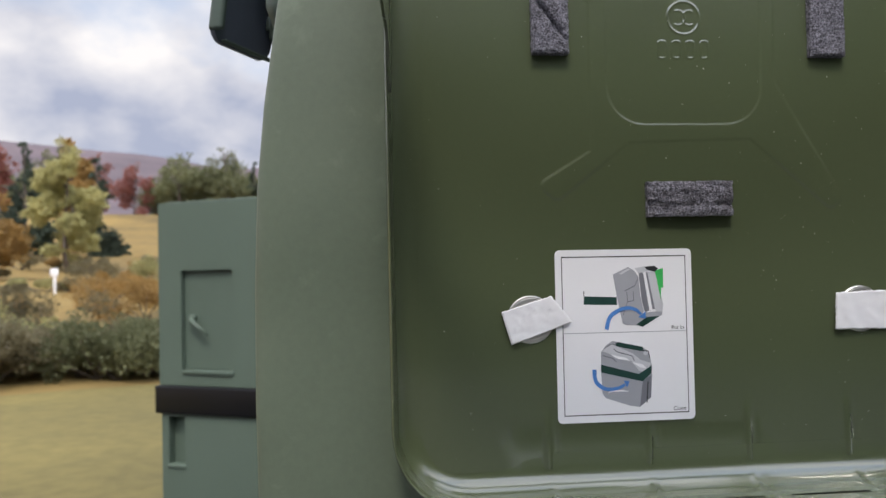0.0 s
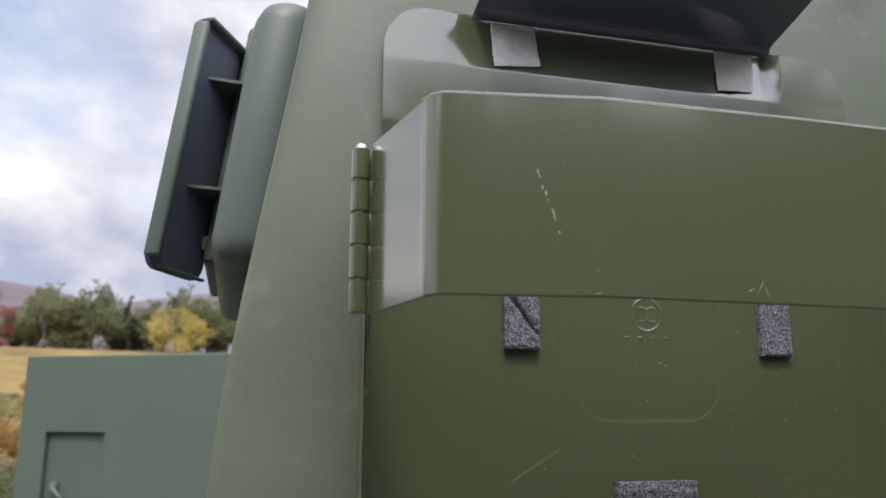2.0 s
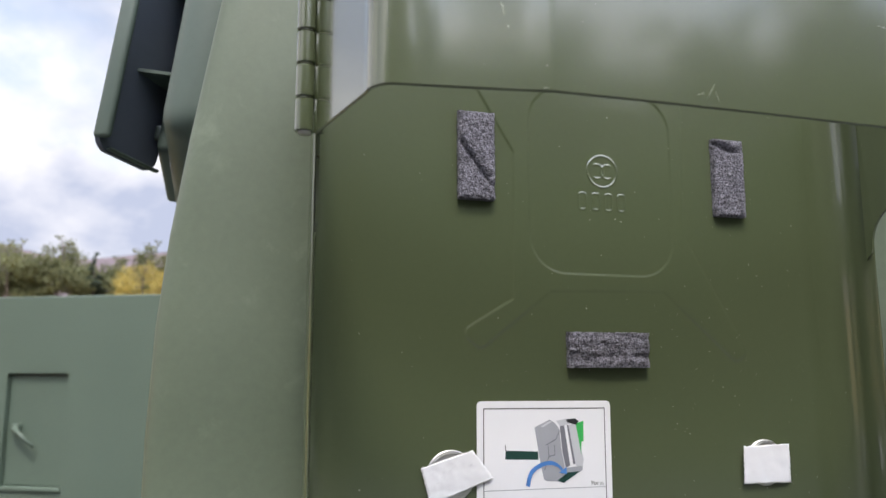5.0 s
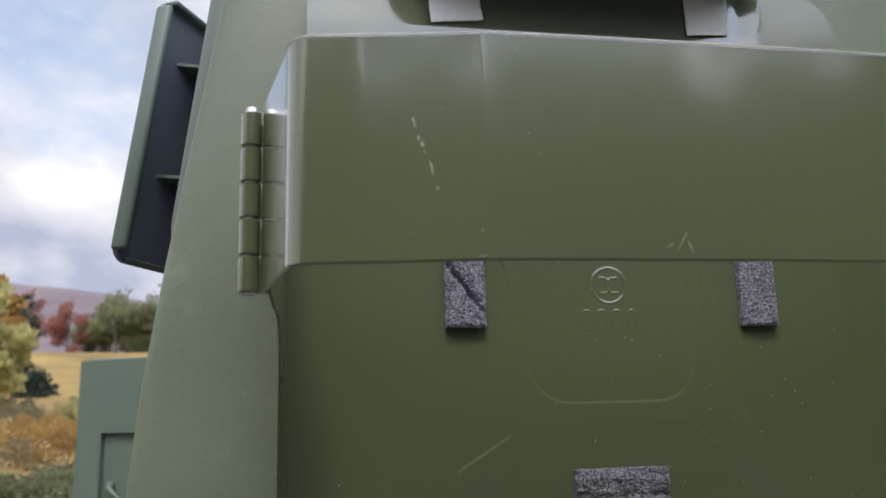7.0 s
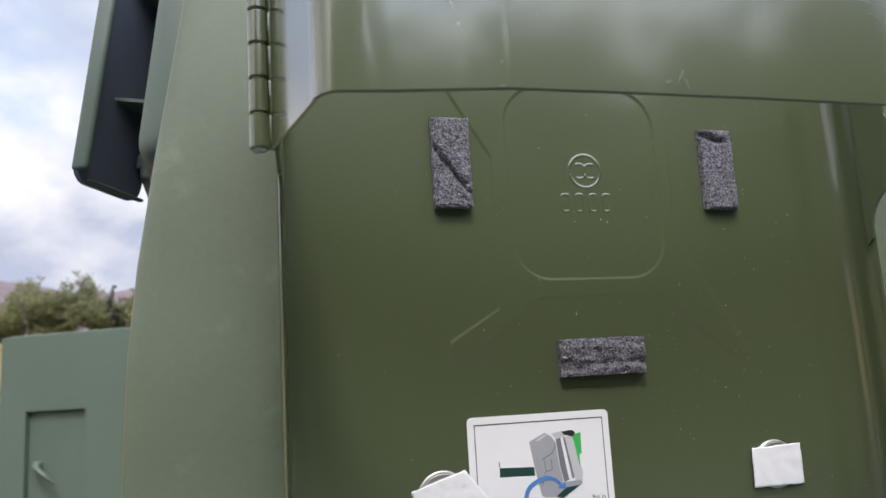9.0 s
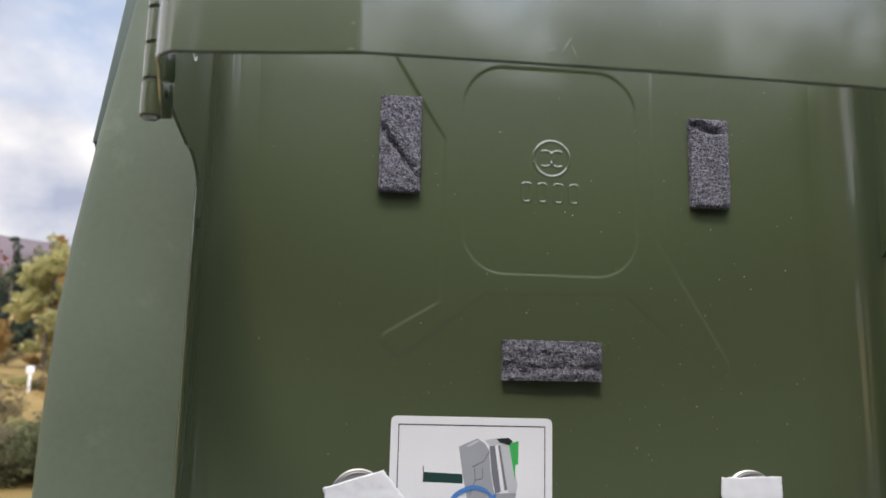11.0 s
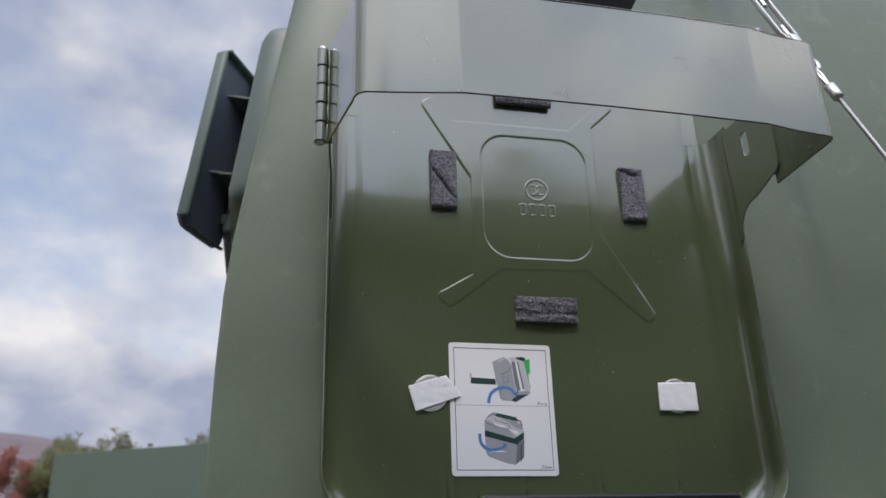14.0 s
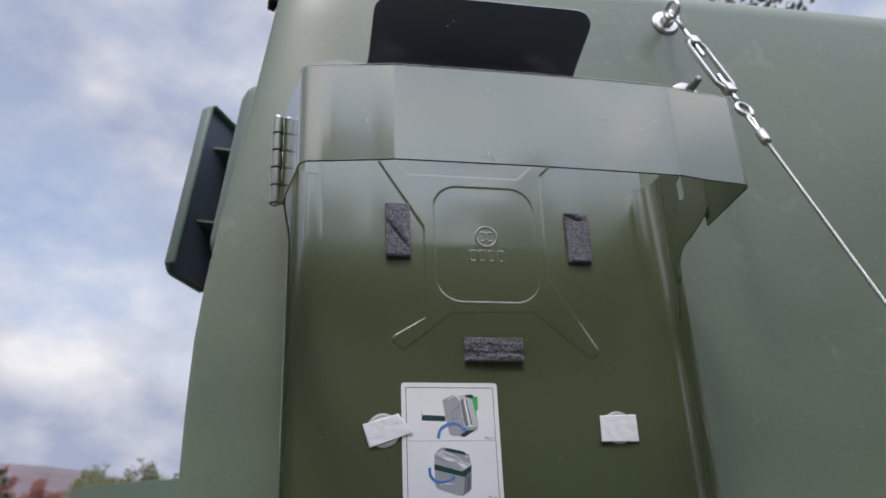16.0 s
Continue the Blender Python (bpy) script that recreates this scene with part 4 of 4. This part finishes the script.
# ---- wall fittings and stay cable ----
def eye_bolt(x, z, eye):
    y = wall_y(x, z)
    top = empty("eye_bolt" if eye else "stud_bolt", x, y, z)
    tagged(top, "stainless eye bolt with a dished washer on the green wall" if eye else "stainless threaded stud with a dished washer on the green wall", "bolt")
    bm = bmesh.new()
    tube(bm, [(x, y + 0.001, z), (x, y - 0.002, z), (x, y - 0.004, z), (x, y - 0.0045, z)], [0.0165, 0.0165, 0.0140, 0.006], 32)
    part("washer", bm, STEEL, top, tol=30)
    bm = bmesh.new()
    tube(bm, [(x, y - 0.004, z), (x, y - 0.009, z), (x, y - 0.011, z)], [0.0085, 0.0085, 0.0065], 6)
    part("nut", bm, STEEL, top, smooth=False)
    bm = bmesh.new()
    if eye:
        root, mid = Vector((x, y - 0.009, z)), Vector((x - 0.0102, y - 0.0354, z - 0.0100))
        d = (mid - root).normalized()
        tube(bm, [root, root + d * 0.009, mid - d * 0.009], [0.0042, 0.0036, 0.0036], 12)
        ring(bm, mid, (0.9, 0.25, 0.1), 0.0095, 0.0030, 28, 10)
        part("eye", bm, STEEL, top)
    else:
        pts, rad = [], []
        for k in range(24):
            pts.append((x + 0.00012 * k, y - 0.010 - 0.0009 * k, z + 0.00012 * k))
            rad.append(0.0040 if k > 15 else 0.0050 if k % 2 else 0.0045)
        tube(bm, pts, rad, 14)
        part("thread", bm, WIRE, top)


eye_bolt(0.2455, 1.9765, True)
eye_bolt(0.2493, 1.8713, False)


def thread(bm, p, q, radius):
    """A threaded rod from p to q."""
    p, q = Vector(p), Vector(q)
    n = int((q - p).length / 0.0006)
    tube(bm, [p + (q - p) * (k / n) for k in range(n + 1)], [radius * (1.0 if k % 2 else 0.86) for k in range(n + 1)], 12)


def bar(bm, p, q, u, wide, thick, bevel=0.0007):
    """A square bar from p to q, wide along u."""
    d = (q - p).normalized()
    w = d.cross(u).normalized()
    v = w.cross(d).normalized()
    tmp = bmesh.new()
    box(tmp, -wide / 2, wide / 2, -thick / 2, thick / 2, 0, (q - p).length, bevel, 2)
    vs = {x: bm.verts.new(p + v * x.co.x + w * x.co.y + d * x.co.z) for x in tmp.verts}
    for f in tmp.faces:
        bm.faces.new([vs[x] for x in f.verts])
    tmp.free()


def build_stay():
    a, b = Vector((0.2375, -0.0215, 1.9575)), Vector((0.2675, -0.0640, 1.8065))
    top = empty("stay_cable", *a)
    tagged(top, "steel wire stay with a turnbuckle hung from the eye bolt", "cable")
    d = (b - a).normalized()
    side = Vector((1, 0.25, 0.2)).cross(d).normalized()
    u = d.cross(side).normalized()
    L = (b - a).length
    bm = bmesh.new()
    tube(bm, [a, a + d * 0.006, a + d * 0.026], [0.0030, 0.0024, 0.0024], 10)
    ring(bm, a - d * 0.001, side, 0.0052, 0.0020, 20, 8)
    thread(bm, a + d * 0.026, a + d * 0.072, 0.0026)
    part("hook_rod", bm, STEEL, top)
    s0, s1 = a + d * 0.046, a + d * 0.127
    bm = bmesh.new()
    for s in (-1, 1):
        pts = [s0 - d * 0.003 + u * 0.003 * s, s0 + d * 0.008 + u * 0.0115 * s, s1 - d * 0.008 + u * 0.0115 * s, s1 + d * 0.003 + u * 0.003 * s]
        for p, q in zip(pts, pts[1:]):
            bar(bm, p, q, u, 0.0032, 0.0048)
    for c in (s0, s1):
        bar(bm, c - d * 0.006, c + d * 0.006, u, 0.0125, 0.0100, 0.0012)
    part("turnbuckle_frame", bm, STEEL, top, "cast steel turnbuckle frame", tol=40)
    bm = bmesh.new()
    thread(bm, a + d * 0.104, a + d * 0.132, 0.0026)
    tube(bm, [a + d * 0.131, b - d * 0.009], 0.0024, 10)
    ring(bm, b, side, 0.0090, 0.0025, 26, 10)
    part("eye_rod", bm, STEEL, top)
    c = Vector((0.2680, -0.0825, 1.7630))
    e = (c - b).normalized()
    bm = bmesh.new()
    for s in (-1, 1):
        tube(bm, [b + e * 0.006, b + e * 0.018 + u * 0.0035 * s, b + e * 0.034 + u * 0.0016 * s, c], 0.0015, 8)
    part("wire_loop", bm, STEEL, top)
    bm = bmesh.new()
    tube(bm, [c - e * 0.009, c - e * 0.008, c + e * 0.009, c + e * 0.010], [0.0038, 0.0050, 0.0050, 0.0038], 12)
    part("crimp_sleeve", bm, STEEL, top)
    g = Vector((0.140, -0.325, -1.0))
    end = c + g * (c.z / 1.0)
    f = (end - c).normalized()
    n1 = f.orthogonal().normalized()
    n2 = f.cross(n1)
    length = (end - c).length
    for k in range(4):
        bm = bmesh.new()
        pts, s = [], 0.0
        while s < length:
            ang = 2 * math.pi * (s / 0.017 + k / 4)
            pts.append(c + f * s + 0.00110 * (math.cos(ang) * n1 + math.sin(ang) * n2))
            s += 0.0018 if s < 0.60 else 0.02
        tube(bm, pts, 0.00088, 7)
        part("wire_strand", bm, WIRE, top)
    # near-black core, the shade between the strands put into its colour
    bm = bmesh.new()
    tube(bm, [c, end], 0.0010, 6)
    part("wire_core", bm, CORE_SHADE, top)


build_stay()


# ---- vent cowl on the shelter's side ----
def build_side_unit():
    top = empty("vent_cowl", -0.27, 0.34, 1.75)
    tagged(top, "dark green ribbed vent cowl on a rounded pad on the shelter", "vent cowl")
    lean = 0.125

    def leaned(bm):
        for v in bm.verts:
            v.co.z -= 0.009 * max(0.0, min(1.0, (1.90 - v.co.z) / 0.14))
            v.co.x += lean * (v.co.z - 1.88)
        return bm

    bm = bmesh.new()
    box(bm, -0.2610, -0.205, 0.185, 0.62, 1.7475, 1.980, 0.024, 5)
    part("rounded_pad", leaned(bm), DARKGREEN, top)
    bm = bmesh.new()
    box(bm, -0.2745, -0.255, 0.340, 0.58, 1.774, 2.024, 0.006, 3)
    part("gasket_plate", leaned(bm), DARKGREEN, top, tol=60)
    bm = bmesh.new()
    box(bm, -0.279, -0.272, 0.345, 0.353, 1.786, 1.800, 0.002, 2)
    part("latch", leaned(bm), DARKGREEN, top, "small green latch")
    # the flared panel, its rims and gussets; plan runs from the outer lip to the pad
    lip, root = Vector((-0.3145, 0.280)), Vector((-0.2735, 0.362))
    along = (root - lip).normalized()
    across = Vector((along.y, -along.x))

    def plate(s0, s1, d0, d1, z0, z1, bevel=0.0015, r=0.0):
        bm = bmesh.new()
        if r > 0:
            slab(bm, rounded(s0, s1, z0, z1, r), d0, d1, bevel)
        else:
            box(bm, s0, s1, d0, d1, z0, z1, bevel, 2)
        for v in bm.verts:
            p = lip + along * v.co.x + across * v.co.y
            v.co = Vector((p.x, p.y, v.co.z))
        return leaned(bm)

    L = (root - lip).length
    part("cowl_panel", plate(-0.004, L, -0.006, 0.0, 1.757, 1.999, 0.0015, 0.017), COWL, top, "blue-grey inner panel", tol=60)
    part("cowl_lip", plate(-0.0045, 0.003, -0.0065, 0.009, 1.766, 1.990, 0.003), DARKGREEN, top, tol=60)
    part("cowl_rim", plate(0.010, L, -0.001, 0.005, 1.758, 1.761), DARKGREEN, top, tol=60)
    part("cowl_rim", plate(0.006, L, -0.001, 0.008, 1.994, 1.999), DARKGREEN, top, tol=60)
    # flat gussets that bridge the angle between the panel and the pad
    near = lip + along * L * 0.34
    for z in (1.836, 1.944):
        bm = bmesh.new()
        corners = [(near.x, near.y), (-0.2625, near.y + 0.004), (-0.2625, root.y), (root.x, root.y)]
        lo = [bm.verts.new((x, y, z)) for x, y in corners]
        hi = [bm.verts.new((x, y, z + 0.003)) for x, y in corners]
        bm.faces.new(lo)
        bm.faces.new(hi[::-1])
        for k in range(4):
            bm.faces.new((lo[k], lo[(k + 1) % 4], hi[(k + 1) % 4], hi[k]))
        part("gusset", leaned(bm), DARKGREEN, top, smooth=False)


build_side_unit()


# ---- green shelter behind ----
def panel_with_hole(x0, hx0, hx1, x1, z0, hz0, hz1, z1, y0, y1):
    bm = bmesh.new()
    xs, zs = (x0, hx0, hx1, x1), (z0, hz0, hz1, z1)
    for i in range(3):
        for k in range(3):
            if not (i == 1 and k == 1):
                box(bm, xs[i], xs[i + 1], y0, y1, zs[k], zs[k + 1])
    bmesh.ops.remove_doubles(bm, verts=bm.verts, dist=0.0001)
    inner = [f for f in bm.faces if sum(1 for g in bm.faces if g is not f and (g.calc_center_median() - f.calc_center_median()).length < 1e-5)]
    bmesh.ops.delete(bm, geom=inner, context="FACES")
    return bm


def build_cabinet():
    x1, y1 = 1.70, 1.10
    top = empty("storage_cabinet")
    tagged(top, "green painted storage cabinet with a recessed hatch and black belt", "cabinet")
    bm = bmesh.new()
    box(bm, 0.0, x1, 0.030, y1, 1.072, 1.860, 0.012, 3)
    part("upper_body", bm, CABINET, top, tol=60)
    part("front_panel", panel_with_hole(0.0, 0.118, 0.378, x1, 1.072, 1.137, 1.560, 1.852, 0.0, 0.029), CABINET, top, smooth=False)
    bm = bmesh.new()
    box(bm, 0.120, 0.376, 0.020, 0.028, 1.139, 1.558, 0.003)
    hatch = part("hatch", bm, CABINET, top, "recessed hatch door", smooth=False)
    bm = bmesh.new()
    box(bm, 0.155, 0.185, -0.004, 0.021, 1.338, 1.370, 0.006)
    tube(bm, [(0.170, -0.006, 1.354), (0.200, -0.013, 1.330), (0.258, -0.010, 1.286)], [0.011, 0.009, 0.006], 10)
    part("latch_handle", bm, CABINET, hatch)
    bm = bmesh.new()
    box(bm, 0.125, 0.382, -0.009, 0.020, 1.121, 1.139, 0.004)
    part("sill", bm, CABINET, hatch)
    bm = bmesh.new()
    box(bm, -0.016, x1, -0.016, y1, 0.952, 1.070, 0.008)
    part("belt", bm, BLACK, top, "black plastic belt", tol=60)
    bm = bmesh.new()
    box(bm, 0.008, x1, 0.040, y1, 0.0, 0.951, 0.008)
    part("lower_body", bm, CABINET, top, tol=60)
    part("lower_panel", panel_with_hole(0.010, 0.045, 0.130, x1, 0.004, 0.735, 0.940, 0.950, 0.0, 0.039), CABINET, top, smooth=False)
    bm = bmesh.new()
    box(bm, 0.042, 0.134, -0.006, 0.034, 0.722, 0.738, 0.003)
    part("sill", bm, CABINET, top)
    top.matrix_basis = pose(-1.062, 3.055, 0, 0, 0, -27)


build_cabinet()


# ---- trees and bushes ----
def leaf_material(name, base, tint):
    m = material(name, base, rough=0.8, vary=0.35, grain=3.0, blotch=0.6, tint=tint, per_object=0.15)
    nt = m.node_tree
    bs, out = nt.nodes["Principled BSDF"], nt.nodes["Material Output"]
    tr, mx = nt.nodes.new("ShaderNodeBsdfTranslucent"), nt.nodes.new("ShaderNodeMixShader")
    mx.inputs[0].default_value = 0.45
    nt.links.new(bs.inputs["Base Color"].links[0].from_socket, tr.inputs["Color"])
    nt.links.new(bs.outputs[0], mx.inputs[1])
    nt.links.new(tr.outputs[0], mx.inputs[2])
    nt.links.new(mx.outputs[0], out.inputs["Surface"])
    return m


# leaf colours lifted and dulled, distance haze mixed into them
LEAF = {
    "yellow": leaf_material("yellow_leaves", (0.26, 0.275, 0.120), (0.43, 0.40, 0.185)),
    "gold": leaf_material("golden_leaves", (0.30, 0.250, 0.080), (0.47, 0.385, 0.125)),
    "green": leaf_material("green_leaves", (0.104, 0.135, 0.068), (0.187, 0.194, 0.099)),
    "dark": leaf_material("dark_needles", (0.037, 0.057, 0.046), (0.061, 0.082, 0.057)),
    "red": leaf_material("red_leaves", (0.222, 0.082, 0.075), (0.334, 0.138, 0.110)),
    "orange": leaf_material("orange_leaves", (0.278, 0.173, 0.061), (0.390, 0.250, 0.089)),
    "brush": leaf_material("brush_leaves", (0.121, 0.116, 0.071), (0.208, 0.180, 0.104)),
}
BARK = material("grey_bark", (0.12, 0.10, 0.085), rough=0.9, vary=0.3, grain=8)


def leaf_crown(blobs, count, size, seed, mat):
    """Many small leaves scattered through overlapping clumps."""
    rng = np.random.default_rng(seed)
    w = np.array([b[3] * b[4] * b[5] for b in blobs])
    pick = rng.choice(len(blobs), count, p=w / w.sum())
    B = np.array(blobs)[pick]
    d = rng.normal(size=(count, 3))
    d /= np.linalg.norm(d, axis=1, keepdims=True)
    rad = rng.uniform(0.25, 1.0, (count, 1)) ** 0.45
    # ragged clumps
    rag = 0.78 + 0.34 * np.sin(d[:, :1] * 5 + B[:, :1] * 9) * np.cos(d[:, 2:] * 6 + B[:, 1:2] * 7)
    c = B[:, :3] + d * rad * rag * B[:, 3:6]
    u = rng.normal(size=(count, 3))
    u /= np.linalg.norm(u, axis=1, keepdims=True)
    v = np.cross(u, rng.normal(size=(count, 3)))
    v /= np.linalg.norm(v, axis=1, keepdims=True)
    s = size * rng.uniform(0.5, 1.4, (count, 1))
    quad = np.stack([c - u * s, c + v * s * 0.45, c + u * s, c - v * s * 0.45], 1).reshape(-1, 3)
    me = bpy.data.meshes.new("crown")
    me.from_pydata(quad.tolist(), [], np.arange(count * 4).reshape(-1, 4).tolist())
    me.materials.append(mat)
    return me


def tree(x, y, height, kind, seed, spread=0.28, name="tree", label="", bare=0.25, leaves=5200, leaf=0.022):
    top = empty(name, x, y, land(x, y))
    tagged(top, label, "tree")
    rng = random.Random(seed)
    bm = bmesh.new()
    trunk = [(0.02 * height * math.sin(k * 0.9 + seed), 0.02 * height * math.cos(k * 1.3 + seed), height * 0.9 * k / 6) for k in range(7)]
    tube(bm, trunk, [height * 0.018 * (1 - 0.14 * k) for k in range(7)], 8)
    blobs = []
    n = 15
    for k in range(n):
        f = bare + (0.97 - bare) * (k + 0.5) / n
        a = rng.uniform(0, 6.28)
        if kind == "dark":
            w = spread * height * (1.05 - f) / (1.05 - bare)
        else:
            w = spread * height * math.sin(math.pi * (0.16 + 0.80 * (f - bare) / (1 - bare)))
        px, py, pz = 0.62 * w * math.cos(a), 0.62 * w * math.sin(a), f * height
        i = min(5, int(f / 0.9 * 6))
        tube(bm, [trunk[i], (px * 0.5, py * 0.5, (trunk[i][2] + pz) / 2 + 0.02 * height), (px, py, pz)], [height * 0.007, height * 0.005, height * 0.002], 5)
        r = max(0.05 * height, w * rng.uniform(0.45, 0.75))
        blobs.append((px, py, pz, r, r, r * rng.uniform(0.6, 0.95)))
    t = part("trunk", bm, BARK, None)
    t.parent = top
    c = new("crown", leaf_crown(blobs, leaves, height * leaf, seed, LEAF[kind]))
    c.parent = top
    return top


def spot_at(az, dist):
    return dist * math.sin(radians(az)), dist * math.cos(radians(az))


yellow = tree(*spot_at(-19.8, 45), 7.2, "yellow", 3, 0.24, "birch_tree", "yellow autumn birch standing in the meadow", 0.06, 22000, 0.0115)
orange = tree(*spot_at(-24.4, 40), 4.3, "orange", 11, 0.34, "maple_sapling", "orange autumn maple sapling in the meadow", 0.05)
dark_a = tree(*spot_at(-22.2, 60), 8.0, "dark", 5, 0.27, "spruce_tree", "dark green spruce behind the yellow birch", 0.03, 6000)
copy_thing(dark_a, pose(*spot_at(-17.8, 59), land(*spot_at(-17.8, 59)) - 0.9, 0, 0, 80))
tip = tree(*spot_at(-19.4, 66), 8.6, "orange", 12, 0.16, "aspen_tree", "slim orange aspen behind the birch", 0.3)
red = tree(*spot_at(-25.2, 72), 11.5, "red", 13, 0.26, "red_maple", "half bare red maple behind the meadow", 0.15, 2600)
green = tree(*spot_at(-12.5, 114), 9.0, "green", 7, 0.36, "oak_tree", "green leafed oak at the meadow's far edge", 0.04, 5200)
gold = tree(*spot_at(-4.3, 106), 6.4, "gold", 21, 0.62, "willow_tree", "broad yellow willow at the meadow's far edge", 0.02, 16000, 0.013)
crimson = tree(*spot_at(-15.3, 116), 8.0, "red", 23, 0.34, "crimson_maple", "dark red maple at the meadow's far edge", 0.05, 9000, 0.015)
big = tree(6.9, 8.5, 12.0, "dark", 17, 0.36, "pine_tree", "tall dark pine beyond the shelter", 0.05, 42000, 0.0075)
rng = random.Random(4)
az = -34.0
while az < 14:
    r = rng.uniform(112, 126)
    if not (-16.6 < az < -14.0):
        src = rng.choice((green, green, green, dark_a, green, red if az < -16 else green, tip if az < -16 else dark_a))
        x, y = spot_at(az, r)
        o = copy_thing(src, pose(x, y, land(x, y), 0, 0, rng.uniform(0, 360)))
        k = rng.uniform(0.85, 1.18) * (1.15 if az > -12 else 1.0)
        o.scale = (k, k, k * rng.uniform(0.9, 1.05))
    az += rng.uniform(0.9, 1.5)
# unseen trees added beside and behind to darken reflections and block skylight
for k in range(-17, 34):
    az = 121 + 3.55 * k + rng.uniform(-1.5, 1.5)
    x, y = spot_at(az, rng.uniform(18, 23))
    o = copy_thing(rng.choice((green, green, green, dark_a)), pose(x, y, land(x, y) - 0.3, 0, 0, rng.uniform(0, 360)))
    k = rng.uniform(1.15, 1.45) * (1.26 if 186 < az < 222 else 1.0)
    o.scale = (k, k, k)


# unseen low trees added to close pale gaps in the paint's reflections
for k in range(34):
    x, y = spot_at(122 + 3.5 * k + rng.uniform(-1.2, 1.2), rng.uniform(15.0, 17.0))
    o = copy_thing(green, pose(x, y, land(x, y) - 0.6, 0, 0, rng.uniform(0, 360)))
    k = rng.uniform(0.75, 0.95)
    o.scale = (k, k, k * rng.uniform(0.40, 0.52))


def bush(x, y, w, h, kind, seed, label):
    top = empty("bush", x, y, land(x, y))
    tagged(top, label, "bush", group="bushes along the lawn")
    rng = random.Random(seed)
    blobs, bm = [], bmesh.new()
    for k in range(8):
        px, py, r = rng.uniform(-w, w) * 0.5, rng.uniform(-0.4, 0.4), rng.uniform(0.3, 0.5) * h
        pz = rng.uniform(0.3, 0.75) * h
        blobs.append((px, py, pz, r * 1.2, r, r))
        tube(bm, [(px * 0.02, py * 0.02, 0), (px * 0.7, py * 0.7, pz * 0.6), (px, py, pz)], [0.02, 0.014, 0.006], 5)
    s = part("stem", bm, BARK, None)
    s.parent = top
    c = new("foliage", leaf_crown(blobs, 5200, 0.034, seed, LEAF[kind]))
    c.parent = top


rng = random.Random(9)
for k in range(42):
    x, y = spot_at(-34 + 0.92 * k + rng.uniform(-0.5, 0.5), rng.uniform(12.5, 14.2))
    bush(x, y, 1.2, rng.uniform(0.55, 0.95), rng.choice(("brush", "brush", "green")), 40 + k, "tangled brown and green bush at the lawn's edge")


for k in range(44):
    x, y = spot_at(-34 + 0.56 * k + rng.uniform(-0.6, 0.6), rng.uniform(17, 42) if k % 2 else rng.uniform(34, 62))
    bush(x, y, 2.4, rng.uniform(0.4, 1.2), rng.choice(("brush", "orange", "brush", "orange", "yellow")), 80 + k, "low autumn shrub in the meadow grass")


def marker_post():
    x, y = spot_at(-20.7, 33)
    top = empty("marker_post", x, y, land(x, y))
    tagged(top, "thin white marker post in the meadow", "post")
    bm = bmesh.new()
    z = land(x, y)
    box(bm, x - 0.05, x + 0.05, y - 0.03, y + 0.03, z - 0.1, z + 0.75, 0.01)
    part("post", bm, PAPER, top)
    bm = bmesh.new()
    box(bm, x - 0.15, x + 0.15, y - 0.045, y - 0.031, z + 0.70, z + 0.98, 0.01)
    part("plate", bm, PAPER, top)


marker_post()
